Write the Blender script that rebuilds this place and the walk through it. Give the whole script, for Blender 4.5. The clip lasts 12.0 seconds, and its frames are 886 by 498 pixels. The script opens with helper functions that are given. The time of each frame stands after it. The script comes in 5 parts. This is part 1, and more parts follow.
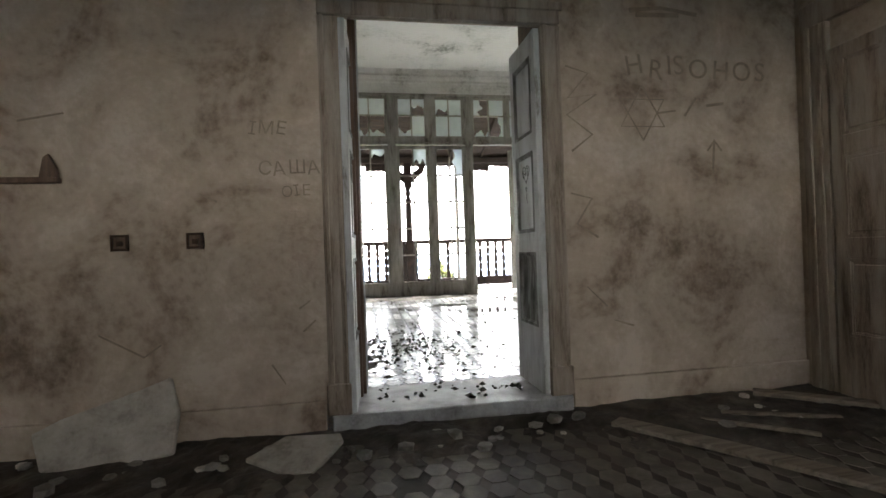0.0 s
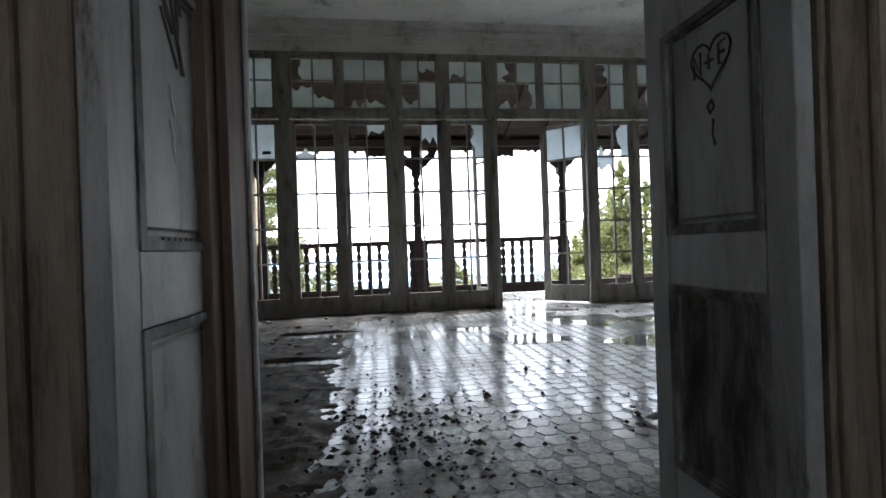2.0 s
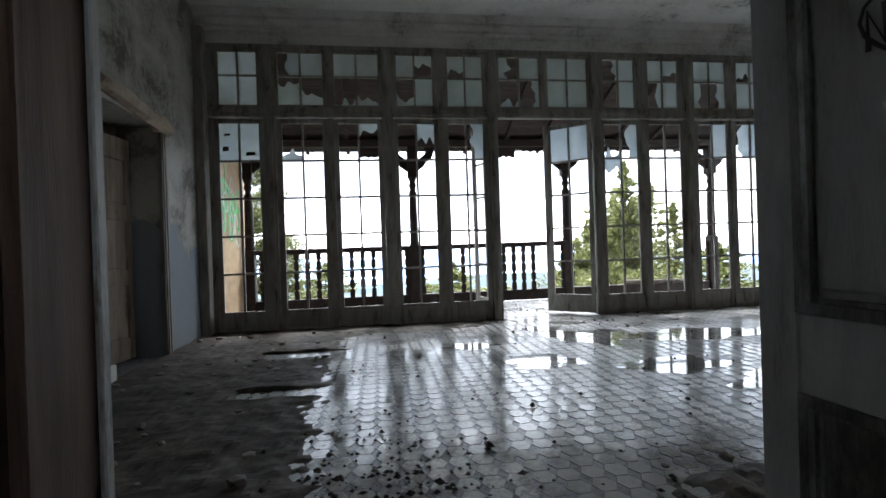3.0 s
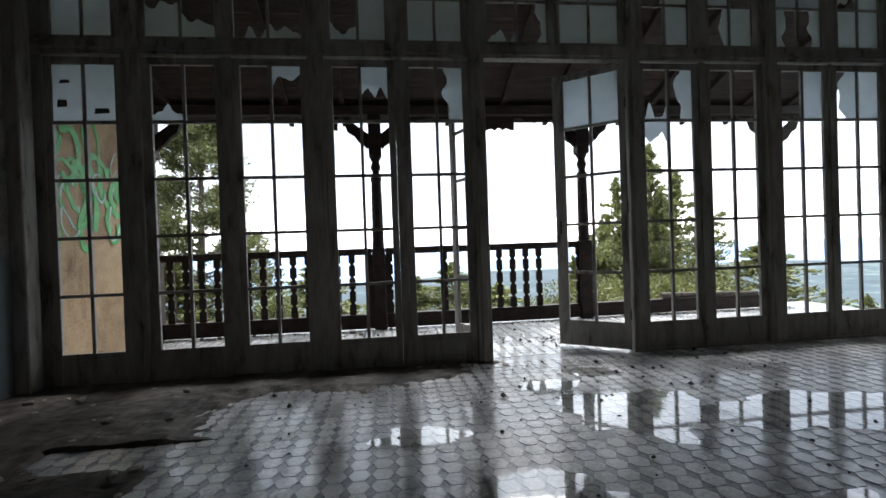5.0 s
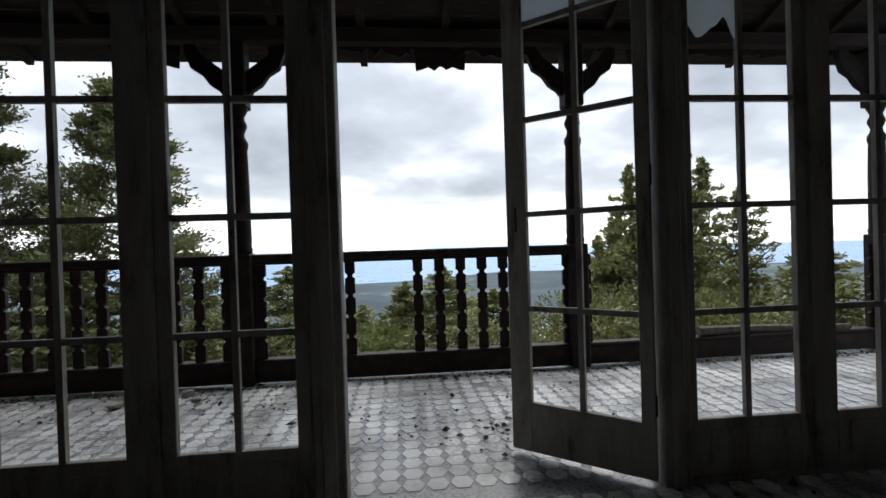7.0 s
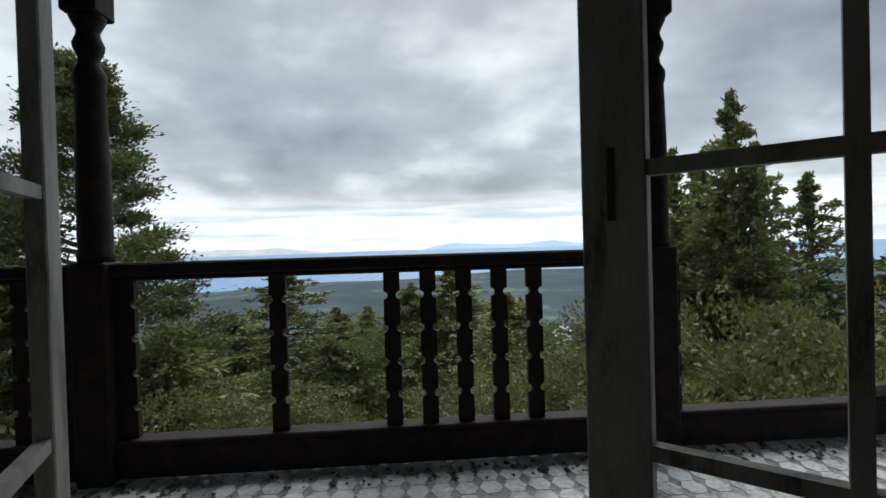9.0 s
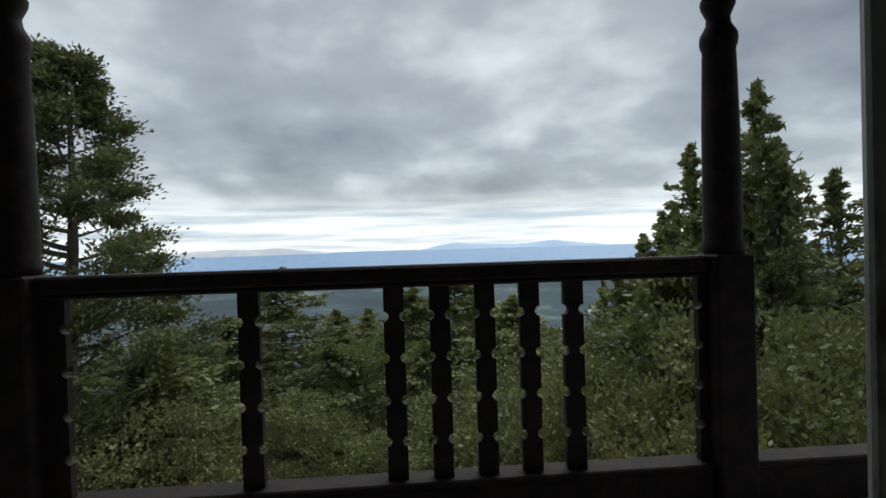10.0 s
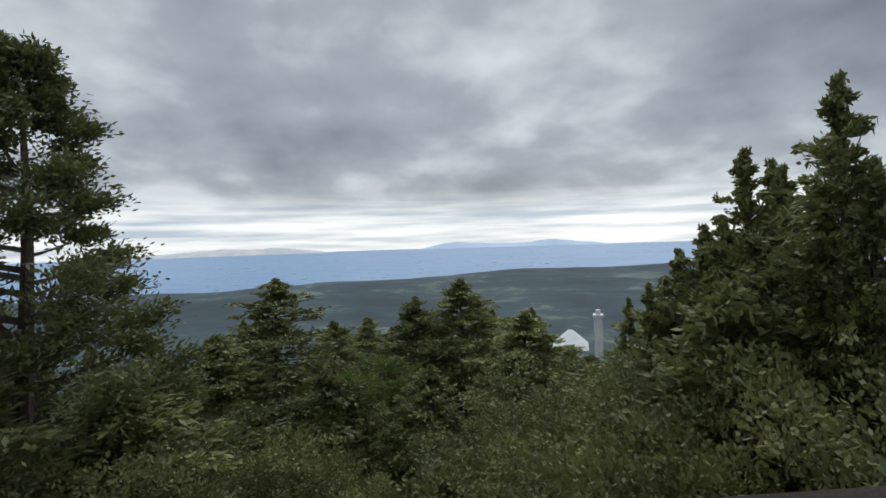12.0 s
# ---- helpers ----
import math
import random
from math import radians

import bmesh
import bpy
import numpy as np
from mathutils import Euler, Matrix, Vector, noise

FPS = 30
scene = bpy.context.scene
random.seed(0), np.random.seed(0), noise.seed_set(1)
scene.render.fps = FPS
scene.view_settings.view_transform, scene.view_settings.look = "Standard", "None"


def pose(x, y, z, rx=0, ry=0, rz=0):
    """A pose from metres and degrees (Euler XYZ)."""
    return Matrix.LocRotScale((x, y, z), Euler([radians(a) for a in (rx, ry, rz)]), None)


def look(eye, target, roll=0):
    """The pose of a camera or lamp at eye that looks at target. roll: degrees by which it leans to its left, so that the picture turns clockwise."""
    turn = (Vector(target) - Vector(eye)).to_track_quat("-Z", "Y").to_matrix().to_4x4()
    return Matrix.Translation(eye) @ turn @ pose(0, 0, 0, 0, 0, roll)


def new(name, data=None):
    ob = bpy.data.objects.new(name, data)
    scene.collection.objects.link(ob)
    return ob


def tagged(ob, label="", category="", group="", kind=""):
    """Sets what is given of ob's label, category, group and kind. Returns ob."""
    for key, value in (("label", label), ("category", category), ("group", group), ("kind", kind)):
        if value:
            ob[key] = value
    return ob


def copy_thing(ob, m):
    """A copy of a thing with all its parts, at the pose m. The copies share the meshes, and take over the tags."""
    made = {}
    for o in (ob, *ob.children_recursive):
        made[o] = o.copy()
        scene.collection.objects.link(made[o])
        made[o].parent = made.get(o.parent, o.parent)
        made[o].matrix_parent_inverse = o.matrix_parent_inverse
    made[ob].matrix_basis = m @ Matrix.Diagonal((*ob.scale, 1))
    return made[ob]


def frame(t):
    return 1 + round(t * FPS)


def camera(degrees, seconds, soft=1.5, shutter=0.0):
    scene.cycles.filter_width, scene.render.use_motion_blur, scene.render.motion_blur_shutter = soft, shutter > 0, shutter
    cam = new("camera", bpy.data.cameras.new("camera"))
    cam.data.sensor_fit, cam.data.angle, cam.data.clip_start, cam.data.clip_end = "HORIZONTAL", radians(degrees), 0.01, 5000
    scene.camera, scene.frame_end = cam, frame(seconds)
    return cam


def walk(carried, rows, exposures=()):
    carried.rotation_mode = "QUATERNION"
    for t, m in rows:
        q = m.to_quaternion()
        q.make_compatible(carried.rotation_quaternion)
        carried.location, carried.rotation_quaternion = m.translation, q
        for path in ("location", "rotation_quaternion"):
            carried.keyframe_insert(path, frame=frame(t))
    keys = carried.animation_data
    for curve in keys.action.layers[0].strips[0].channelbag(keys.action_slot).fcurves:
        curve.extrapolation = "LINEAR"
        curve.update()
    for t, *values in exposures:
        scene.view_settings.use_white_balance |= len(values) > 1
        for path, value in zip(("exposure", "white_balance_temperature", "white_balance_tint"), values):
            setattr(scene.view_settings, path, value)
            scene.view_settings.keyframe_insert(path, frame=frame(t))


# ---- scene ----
# ---------------------------------------------------------------- camera
cam = camera(86.2, 12.0, soft=1.6)
PATH = [
    (0, (-0.863, -3.247, 1.044), (-0.536, -1.274, 1.05), -2.0),
    (0.5, (-0.702, -2.491, 1.099), (-0.387, -0.516, 1.1), -1.7),
    (1, (-0.482, -1.848, 1.083), (-0.19, 0.131, 1.083), -1.9),
    (1.5, (-0.472, -1.364, 1.084), (-0.204, 0.618, 1.083), -2.1),
    (2, (-0.51, -0.958, 1.14), (-0.243, 1.024, 1.137), -2.0),
    (2.5, (-0.491, -0.677, 1.213), (-0.221, 1.305, 1.209), -1.7),
    (3, (-0.401, -0.409, 1.293), (-0.129, 1.572, 1.285), -1.9),
    (3.2, (-0.327, -0.25, 1.306), (-0.058, 1.732, 1.3), -1.7),
    (4.8, (0.303, 1.918, 1.398), (0.543, 3.903, 1.373), -2.5),
    (5, (0.536, 2.219, 1.379), (0.774, 4.204, 1.358), -2.0),
    (5.5, (1.203, 2.936, 1.358), (1.441, 4.922, 1.342), -1.5),
    (6, (1.755, 3.623, 1.372), (1.967, 5.611, 1.349), -0.1),
    (6.5, (1.893, 4.327, 1.37), (2.101, 6.317, 1.353), -1.3),
    (7, (2.023, 5.077, 1.39), (2.211, 7.068, 1.373), -1.8),
    (7.2, (2.022, 5.379, 1.371), (2.24, 7.367, 1.37), -1.4),
    (9, (2.35, 7.106, 1.422), (2.488, 9.101, 1.396), -1.6),
    (9.5, (2.329, 7.403, 1.509), (2.463, 9.398, 1.485), -1.6),
    (10, (2.32, 7.752, 1.46), (2.454, 9.747, 1.434), -1.7),
    (10.5, (2.304, 8.184, 1.415), (2.437, 10.179, 1.389), -1.8),
    (11, (2.28, 8.654, 1.537), (2.414, 10.65, 1.511), -1.8),
    (11.5, (2.247, 9.021, 1.855), (2.384, 11.016, 1.828), -1.8),
    (12, (2.202, 9.292, 1.901), (2.338, 11.287, 1.871), -1.8),
]
walk(cam, [(t, look(e, g, r)) for t, e, g, r in PATH],
     exposures=[(0.0, 5.05, 7150, 11), (0.8, 4.4, 7000, 10), (1.5, 3.9, 6700, 10), (2.2, 3.5, 6300, 10), (3.2, 3.2, 6300, 10), (5.0, 2.4, 6400, 10), (5.9, 1.55, 6450, 10),
                (6.5, 1.35, 6500, 10), (7.1, 1.02, 6500, 10), (8.8, 0.6, 6350, 6), (10.0, 0.3, 6300, 5), (12.0, 0.15, 6400, 8)])

# ---------------------------------------------------------------- sky and sun
world = bpy.data.worlds.new("overcast_sky")
scene.world = world
world.use_nodes = True


def make_sky():
    nt = world.node_tree
    nt.nodes.clear()
    N, L = nt.nodes.new, nt.links.new

    def math_node(op, a, b=None):
        n = N("ShaderNodeMath")
        n.operation = op
        for i, v in enumerate((a, b)):
            if v is None:
                continue
            if isinstance(v, (int, float)):
                n.inputs[i].default_value = v
            else:
                L(v, n.inputs[i])
        return n.outputs[0]

    out, bg = N("ShaderNodeOutputWorld"), N("ShaderNodeBackground")
    sky = N("ShaderNodeTexSky")
    sky.sky_type, sky.sun_disc = "NISHITA", False
    sky.sun_elevation, sky.sun_rotation = radians(48), radians(20)
    tc, sep = N("ShaderNodeTexCoord"), N("ShaderNodeSeparateXYZ")
    L(tc.outputs["Generated"], sep.inputs[0])
    z = math_node("MAXIMUM", sep.outputs[2], 0.0)
    den = math_node("ADD", z, 0.34)
    px, py = math_node("DIVIDE", sep.outputs[0], den), math_node("DIVIDE", sep.outputs[1], den)
    com = N("ShaderNodeCombineXYZ")
    L(px, com.inputs[0]), L(py, com.inputs[1])
    com.inputs[2].default_value = 5.3

    def cloud_noise(scale, detail, rough, dist=0.0):
        n = N("ShaderNodeTexNoise")
        n.inputs["Scale"].default_value, n.inputs["Detail"].default_value = scale, detail
        n.inputs["Roughness"].default_value, n.inputs["Distortion"].default_value = rough, dist
        L(com.outputs[0], n.inputs["Vector"])
        return n.outputs[0]

    big, small = cloud_noise(1.35, 4, 0.5, 0.1), cloud_noise(3.6, 5, 0.48, 0.1)
    dens = math_node("ADD", math_node("MULTIPLY", big, 0.63), math_node("MULTIPLY", small, 0.37))
    ramp = N("ShaderNodeValToRGB")
    L(dens, ramp.inputs[0])
    e = ramp.color_ramp.elements
    e[0].position, e[0].color = 0.38, (0.60, 0.63, 0.66, 1)
    e[1].position, e[1].color = 0.76, (0.115, 0.13, 0.155, 1)
    m = e.new(0.5)
    m.color = (0.345, 0.37, 0.405, 1)
    # brighter broken cloud in the clear strip above the sea
    low = N("ShaderNodeMapRange")
    low.inputs["From Min"].default_value, low.inputs["From Max"].default_value = 0.035, 0.12
    low.inputs["To Min"].default_value, low.inputs["To Max"].default_value = 1.0, 0.0
    low.interpolation_type = "SMOOTHSTEP"
    L(z, low.inputs["Value"])
    streak = N("ShaderNodeMapping")
    streak.inputs["Scale"].default_value = (2.2, 2.2, 34.0)
    L(tc.outputs["Generated"], streak.inputs[0])
    sn = N("ShaderNodeTexNoise")
    sn.inputs["Scale"].default_value, sn.inputs["Detail"].default_value = 1.6, 5
    L(streak.outputs[0], sn.inputs["Vector"])
    sramp = N("ShaderNodeValToRGB")
    L(sn.outputs[0], sramp.inputs[0])
    e = sramp.color_ramp.elements
    e[0].position, e[0].color = 0.36, (0.46, 0.53, 0.62, 1)
    e[1].position, e[1].color = 0.58, (0.92, 0.93, 0.93, 1)
    mix = N("ShaderNodeMix")
    mix.data_type = "RGBA"
    L(low.outputs[0], mix.inputs[0]), L(ramp.outputs[0], mix.inputs[6]), L(sramp.outputs[0], mix.inputs[7])
    blend = N("ShaderNodeMix")
    blend.data_type = "RGBA"
    blend.inputs[0].default_value = 0.08
    dim = N("ShaderNodeMix")
    dim.data_type, dim.blend_type = "RGBA", "MULTIPLY"
    dim.inputs[0].default_value = 1.0
    dim.inputs[7].default_value = (0.1, 0.1, 0.1, 1)
    L(sky.outputs[0], dim.inputs[6])
    L(mix.outputs[2], blend.inputs[6]), L(dim.outputs[2], blend.inputs[7])
    L(blend.outputs[2], bg.inputs[0])
    # an overcast sky is brightest overhead
    zen = N("ShaderNodeMapRange")
    zen.interpolation_type = "SMOOTHSTEP"
    zen.inputs["From Min"].default_value, zen.inputs["From Max"].default_value = 0.42, 0.95
    zen.inputs["To Min"].default_value, zen.inputs["To Max"].default_value = 1.0, 2.6
    L(z, zen.inputs["Value"]), L(zen.outputs[0], bg.inputs[1])
    L(bg.outputs[0], out.inputs[0])


make_sky()
sun = new("sun", bpy.data.lights.new("sun", "SUN"))
sun.data.energy, sun.data.angle, sun.data.color = 1.3, radians(50), (1.0, 0.97, 0.93)
sun.matrix_world = look((14, 46, 54), (0, 8, 0))

# ---------------------------------------------------------------- materials


def material(name):
    m = bpy.data.materials.new(name)
    m.use_nodes = True
    nt = m.node_tree
    return m, nt, nt.nodes["Principled BSDF"], nt.nodes["Material Output"]


def worn(name, colors, scale=3.0, fine=40.0, rough=(0.6, 0.9), bump=0.3, stops=None, stretch=(1, 1, 1), vary=0.0, distort=0.4, metal=0.0):
    """Colour from two sizes of noise at world size, roughness and bump from the finer one."""
    m, nt, p, out = material(name)
    N, L = nt.nodes.new, nt.links.new
    geo, mp = N("ShaderNodeNewGeometry"), N("ShaderNodeMapping")
    mp.inputs["Scale"].default_value = stretch
    L(geo.outputs["Position"], mp.inputs[0])
    a, b = N("ShaderNodeTexNoise"), N("ShaderNodeTexNoise")
    for n, s, d in ((a, scale, 8), (b, fine, 6)):
        n.inputs["Scale"].default_value, n.inputs["Detail"].default_value = s, d
        n.inputs["Roughness"].default_value = 0.62
        L(mp.outputs[0], n.inputs["Vector"])
    a.inputs["Distortion"].default_value = distort
    add = N("ShaderNodeMath")
    add.operation = "MULTIPLY_ADD"
    add.inputs[1].default_value = 0.35
    L(b.outputs[0], add.inputs[0])
    sub = N("ShaderNodeMath")
    sub.operation = "ADD"
    sub.inputs[1].default_value = -0.175
    L(a.outputs[0], sub.inputs[0]), L(sub.outputs[0], add.inputs[2])
    ramp = N("ShaderNodeValToRGB")
    L(add.outputs[0], ramp.inputs[0])
    stops = stops or [0.3 + 0.4 * i / max(1, len(colors) - 1) for i in range(len(colors))]
    el = ramp.color_ramp.elements
    while len(el) < len(colors):
        el.new(0.5)
    for e, c, s in zip(el, colors, stops):
        e.position, e.color = s, (*c, 1)
    col = ramp.outputs[0]
    if vary:
        info, hsv, mr = N("ShaderNodeObjectInfo"), N("ShaderNodeHueSaturation"), N("ShaderNodeMapRange")
        mr.inputs["To Min"].default_value, mr.inputs["To Max"].default_value = 1 - vary, 1 + vary
        L(info.outputs["Random"], mr.inputs["Value"])
        L(mr.outputs[0], hsv.inputs["Value"]), L(col, hsv.inputs["Color"])
        col = hsv.outputs[0]
    L(col, p.inputs["Base Color"])
    rr = N("ShaderNodeMapRange")
    rr.inputs["To Min"].default_value, rr.inputs["To Max"].default_value = rough
    rr.inputs["From Min"].default_value, rr.inputs["From Max"].default_value = 0.3, 0.7
    L(b.outputs[0], rr.inputs["Value"]), L(rr.outputs[0], p.inputs["Roughness"])
    p.inputs["Metallic"].default_value = metal
    bp = N("ShaderNodeBump")
    bp.inputs["Strength"].default_value, bp.inputs["Distance"].default_value = bump, 0.01
    L(add.outputs[0], bp.inputs["Height"]), L(bp.outputs[0], p.inputs["Normal"])
    return m


PLASTER_OLD = worn("stained_plaster", [(0.17, 0.12, 0.085), (0.32, 0.245, 0.185), (0.43, 0.345, 0.265), (0.47, 0.385, 0.30), (0.57, 0.48, 0.39)], 1.5, 16, (0.75, 0.95), 1.6, [0.30, 0.40, 0.48, 0.55, 0.66], distort=0.5)
PLASTER_WHITE = worn("grey_white_plaster", [(0.32, 0.32, 0.29), (0.62, 0.62, 0.60), (0.76, 0.76, 0.74)], 1.3, 18, (0.7, 0.95), 0.5, [0.32, 0.45, 0.6])
CEILING = worn("mouldy_ceiling_paint", [(0.26, 0.28, 0.25), (0.66, 0.68, 0.65), (0.80, 0.81, 0.79)], 0.9, 14, (0.8, 0.95), 0.4, [0.34, 0.43, 0.55])
DOOR_PAINT = worn("dirty_white_door_paint", [(0.17, 0.15, 0.13), (0.42, 0.42, 0.41), (0.55, 0.56, 0.56)], 3.5, 60, (0.35, 0.7), 0.35, [0.3, 0.42, 0.6], (3, 3, 0.6))
# dirt and the shadow in the moulding grooves, put into one dark colour
DOOR_GRIME_SHADE = worn("grime_and_shade_in_the_mouldings", [(0.05, 0.045, 0.038), (0.13, 0.125, 0.115), (0.30, 0.30, 0.29)], 4.5, 60, (0.5, 0.8), 0.5, [0.34, 0.48, 0.64], (3, 3, 0.8))
CASING_PAINT = worn("worn_casing_paint", [(0.11, 0.08, 0.055), (0.28, 0.22, 0.17), (0.38, 0.32, 0.255)], 2.8, 50, (0.5, 0.8), 0.4, [0.3, 0.45, 0.62], (4, 4, 0.5))
JAMB_WOOD = worn("bare_brown_wood", [(0.05, 0.028, 0.018), (0.115, 0.068, 0.045), (0.17, 0.11, 0.075)], 3, 60, (0.55, 0.8), 0.5, None, (6, 6, 0.4))
FRAME_PAINT = worn("weathered_frame_paint", [(0.085, 0.07, 0.058), (0.25, 0.235, 0.21), (0.34, 0.325, 0.30)], 3.0, 50, (0.45, 0.75), 0.35, [0.3, 0.44, 0.62], (3, 3, 0.7))
DARK_WOOD = worn("dark_stained_timber", [(0.008, 0.005, 0.004), (0.018, 0.011, 0.009), (0.034, 0.021, 0.016)], 4, 70, (0.6, 0.85), 0.5, None, (2, 2, 2))
DARK_WOOD.node_tree.nodes["Principled BSDF"].inputs["Specular IOR Level"].default_value = 0.25
ROOF_WOOD = worn("rotten_roof_boards", [(0.012, 0.008, 0.006), (0.028, 0.017, 0.013), (0.05, 0.031, 0.023)], 3, 40, (0.7, 0.95), 0.7, None, (0.7, 4, 4))
DIRT = worn("damp_dirt_and_rubble", [(0.025, 0.02, 0.015), (0.068, 0.056, 0.044), (0.18, 0.155, 0.128)], 3.2, 40, (0.55, 0.95), 1.0, [0.35, 0.52, 0.72])
SILL = worn("worn_pale_sill_stone", [(0.16, 0.155, 0.15), (0.33, 0.33, 0.32), (0.46, 0.46, 0.45)], 4, 60, (0.35, 0.7), 0.4)
STONE = worn("grey_rubble_stone", [(0.13, 0.12, 0.105), (0.24, 0.225, 0.20), (0.36, 0.34, 0.31)], 6, 60, (0.7, 0.95), 0.7, vary=0.25)
PLASTER_BIT = worn("fallen_plaster", [(0.25, 0.22, 0.18), (0.46, 0.42, 0.36), (0.58, 0.54, 0.47)], 4, 40, (0.8, 0.95), 0.5, vary=0.15)
PLANK = worn("old_grey_plank", [(0.11, 0.09, 0.07), (0.24, 0.20, 0.16), (0.31, 0.27, 0.22)], 3, 70, (0.6, 0.9), 0.5, None, (0.6, 8, 8))
JOINT = worn("dark_blue_grey_floor_cement", [(0.10, 0.105, 0.115), (0.19, 0.205, 0.225), (0.26, 0.275, 0.295)], 2.2, 40, (0.12, 0.5), 0.15)
OCHRE = worn("ochre_render", [(0.16, 0.10, 0.055), (0.34, 0.24, 0.14), (0.46, 0.35, 0.22)], 1.6, 30, (0.8, 0.95), 0.5)
MASONRY = worn("outer_render", [(0.22, 0.19, 0.16), (0.36, 0.33, 0.29), (0.45, 0.42, 0.37)], 0.8, 20, (0.8, 0.95), 0.4)
BARK = worn("conifer_bark", [(0.035, 0.027, 0.02), (0.08, 0.065, 0.05), (0.14, 0.115, 0.09)], 6, 50, (0.8, 0.95), 1.0, None, (3, 3, 0.7))
CHARCOAL = worn("charcoal_scrawl", [(0.03, 0.027, 0.025), (0.10, 0.09, 0.08)], 30, 200, (0.85, 0.95), 0.1)
PENCIL = worn("faded_scratch", [(0.22, 0.175, 0.13), (0.36, 0.29, 0.22)], 9, 120, (0.85, 0.95), 0.1)
GREEN_SPRAY = worn("green_spray_paint", [(0.02, 0.22, 0.03), (0.06, 0.40, 0.06)], 12, 90, (0.4, 0.7), 0.1)
PALE_REFLECTION = worn("pale_green_reflection", [(0.25, 0.42, 0.36), (0.5, 0.62, 0.56)], 6, 60, (0.5, 0.8), 0.1)
IRON = worn("rusty_iron", [(0.03, 0.022, 0.018), (0.09, 0.05, 0.03)], 25, 120, (0.5, 0.8), 0.3, metal=0.6)
LITTER = worn("dark_litter", [(0.018, 0.014, 0.011), (0.05, 0.04, 0.03)], 20, 100, (0.6, 0.9), 0.2, vary=0.3)
WHITE_ROOF = worn("white_painted_roof", [(0.55, 0.56, 0.56), (0.72, 0.73, 0.73)], 1.0, 10, (0.5, 0.7), 0.2)
SEA = worn("calm_sea", [(0.09, 0.21, 0.40), (0.14, 0.28, 0.47)], 0.002, 0.02, (0.25, 0.4), 0.0)
# the blue of distant haze is put into the island's base colour
ISLAND = worn("far_hills_in_blue_haze", [(0.40, 0.50, 0.63), (0.46, 0.56, 0.68)], 0.004, 0.03, (0.9, 1.0), 0.0)
# haze and sunlight are put into the base colour of these hills
ISLAND_PALE = worn("far_hills_in_pale_haze", [(0.36, 0.42, 0.50), (0.62, 0.58, 0.55)], 0.008, 0.03, (0.9, 1.0), 0.0)
# woods and fields, with the blue-green of haze mixed into their colour
LAND = worn("hazy_blue_wooded_land", [(0.012, 0.026, 0.034), (0.021, 0.041, 0.052), (0.030, 0.055, 0.064), (0.10, 0.13, 0.11)], 0.012, 0.09, (0.9, 1.0), 0.6, [0.38, 0.48, 0.57, 0.64])


def blue_dado_wall():
    """Plaster with a blue painted lower part, peeling at its upper edge."""
    m = worn("blue_dado_plaster", [(0.16, 0.15, 0.13), (0.36, 0.35, 0.32), (0.5, 0.49, 0.46)], 1.6, 20, (0.7, 0.95), 0.7, [0.36, 0.46, 0.6])
    nt = m.node_tree
    N, L = nt.nodes.new, nt.links.new
    p = nt.nodes["Principled BSDF"]
    old = p.inputs["Base Color"].links[0].from_socket
    geo, sep, nz = N("ShaderNodeNewGeometry"), N("ShaderNodeSeparateXYZ"), N("ShaderNodeTexNoise")
    L(geo.outputs["Position"], sep.inputs[0]), L(geo.outputs["Position"], nz.inputs["Vector"])
    nz.inputs["Scale"].default_value, nz.inputs["Detail"].default_value = 1.4, 8
    k = N("ShaderNodeMath")
    k.operation = "MULTIPLY_ADD"
    k.inputs[1].default_value = 2.6
    L(nz.outputs[0], k.inputs[0]), L(sep.outputs[2], k.inputs[2])
    r = N("ShaderNodeMapRange")
    r.inputs["From Min"].default_value, r.inputs["From Max"].default_value = 2.75, 2.85
    r.inputs["To Min"].default_value, r.inputs["To Max"].default_value = 1, 0
    L(k.outputs[0], r.inputs["Value"])
    mx = N("ShaderNodeMix")
    mx.data_type = "RGBA"
    L(r.outputs[0], mx.inputs[0]), L(old, mx.inputs[6])
    mx.inputs[7].default_value = (0.25, 0.285, 0.32, 1)
    L(mx.outputs[2], p.inputs["Base Color"])
    return m


BLUE_WALL = blue_dado_wall()


def tile_material():
    """Pale cement tiles, wet and dirty in large uneven areas."""
    m = worn("pale_cement_tile", [(0.20, 0.20, 0.19), (0.45, 0.455, 0.45), (0.64, 0.65, 0.65)], 1.6, 30, (0.16, 0.46), 0.16, [0.33, 0.46, 0.6], vary=0.1)
    nt = m.node_tree
    N, L = nt.nodes.new, nt.links.new
    p = nt.nodes["Principled BSDF"]
    rr = p.inputs["Roughness"].links[0].from_socket
    geo, nz, r, mul = N("ShaderNodeNewGeometry"), N("ShaderNodeTexNoise"), N("ShaderNodeMapRange"), N("ShaderNodeMath")
    L(geo.outputs["Position"], nz.inputs["Vector"])
    nz.inputs["Scale"].default_value, nz.inputs["Detail"].default_value = 0.8, 5
    r.inputs["From Min"].default_value, r.inputs["From Max"].default_value = 0.42, 0.58
    r.inputs["To Min"].default_value, r.inputs["To Max"].default_value = 0.35, 1.1
    L(nz.outputs[0], r.inputs["Value"])
    mul.operation = "MULTIPLY"
    L(rr, mul.inputs[0]), L(r.outputs[0], mul.inputs[1]), L(mul.outputs[0], p.inputs["Roughness"])
    return m


TILE = tile_material()
TILE_DIRTY = worn("grimy_cement_tile", [(0.045, 0.037, 0.029), (0.12, 0.10, 0.08), (0.24, 0.215, 0.18)], 2.2, 30, (0.5, 0.85), 0.3, vary=0.15)
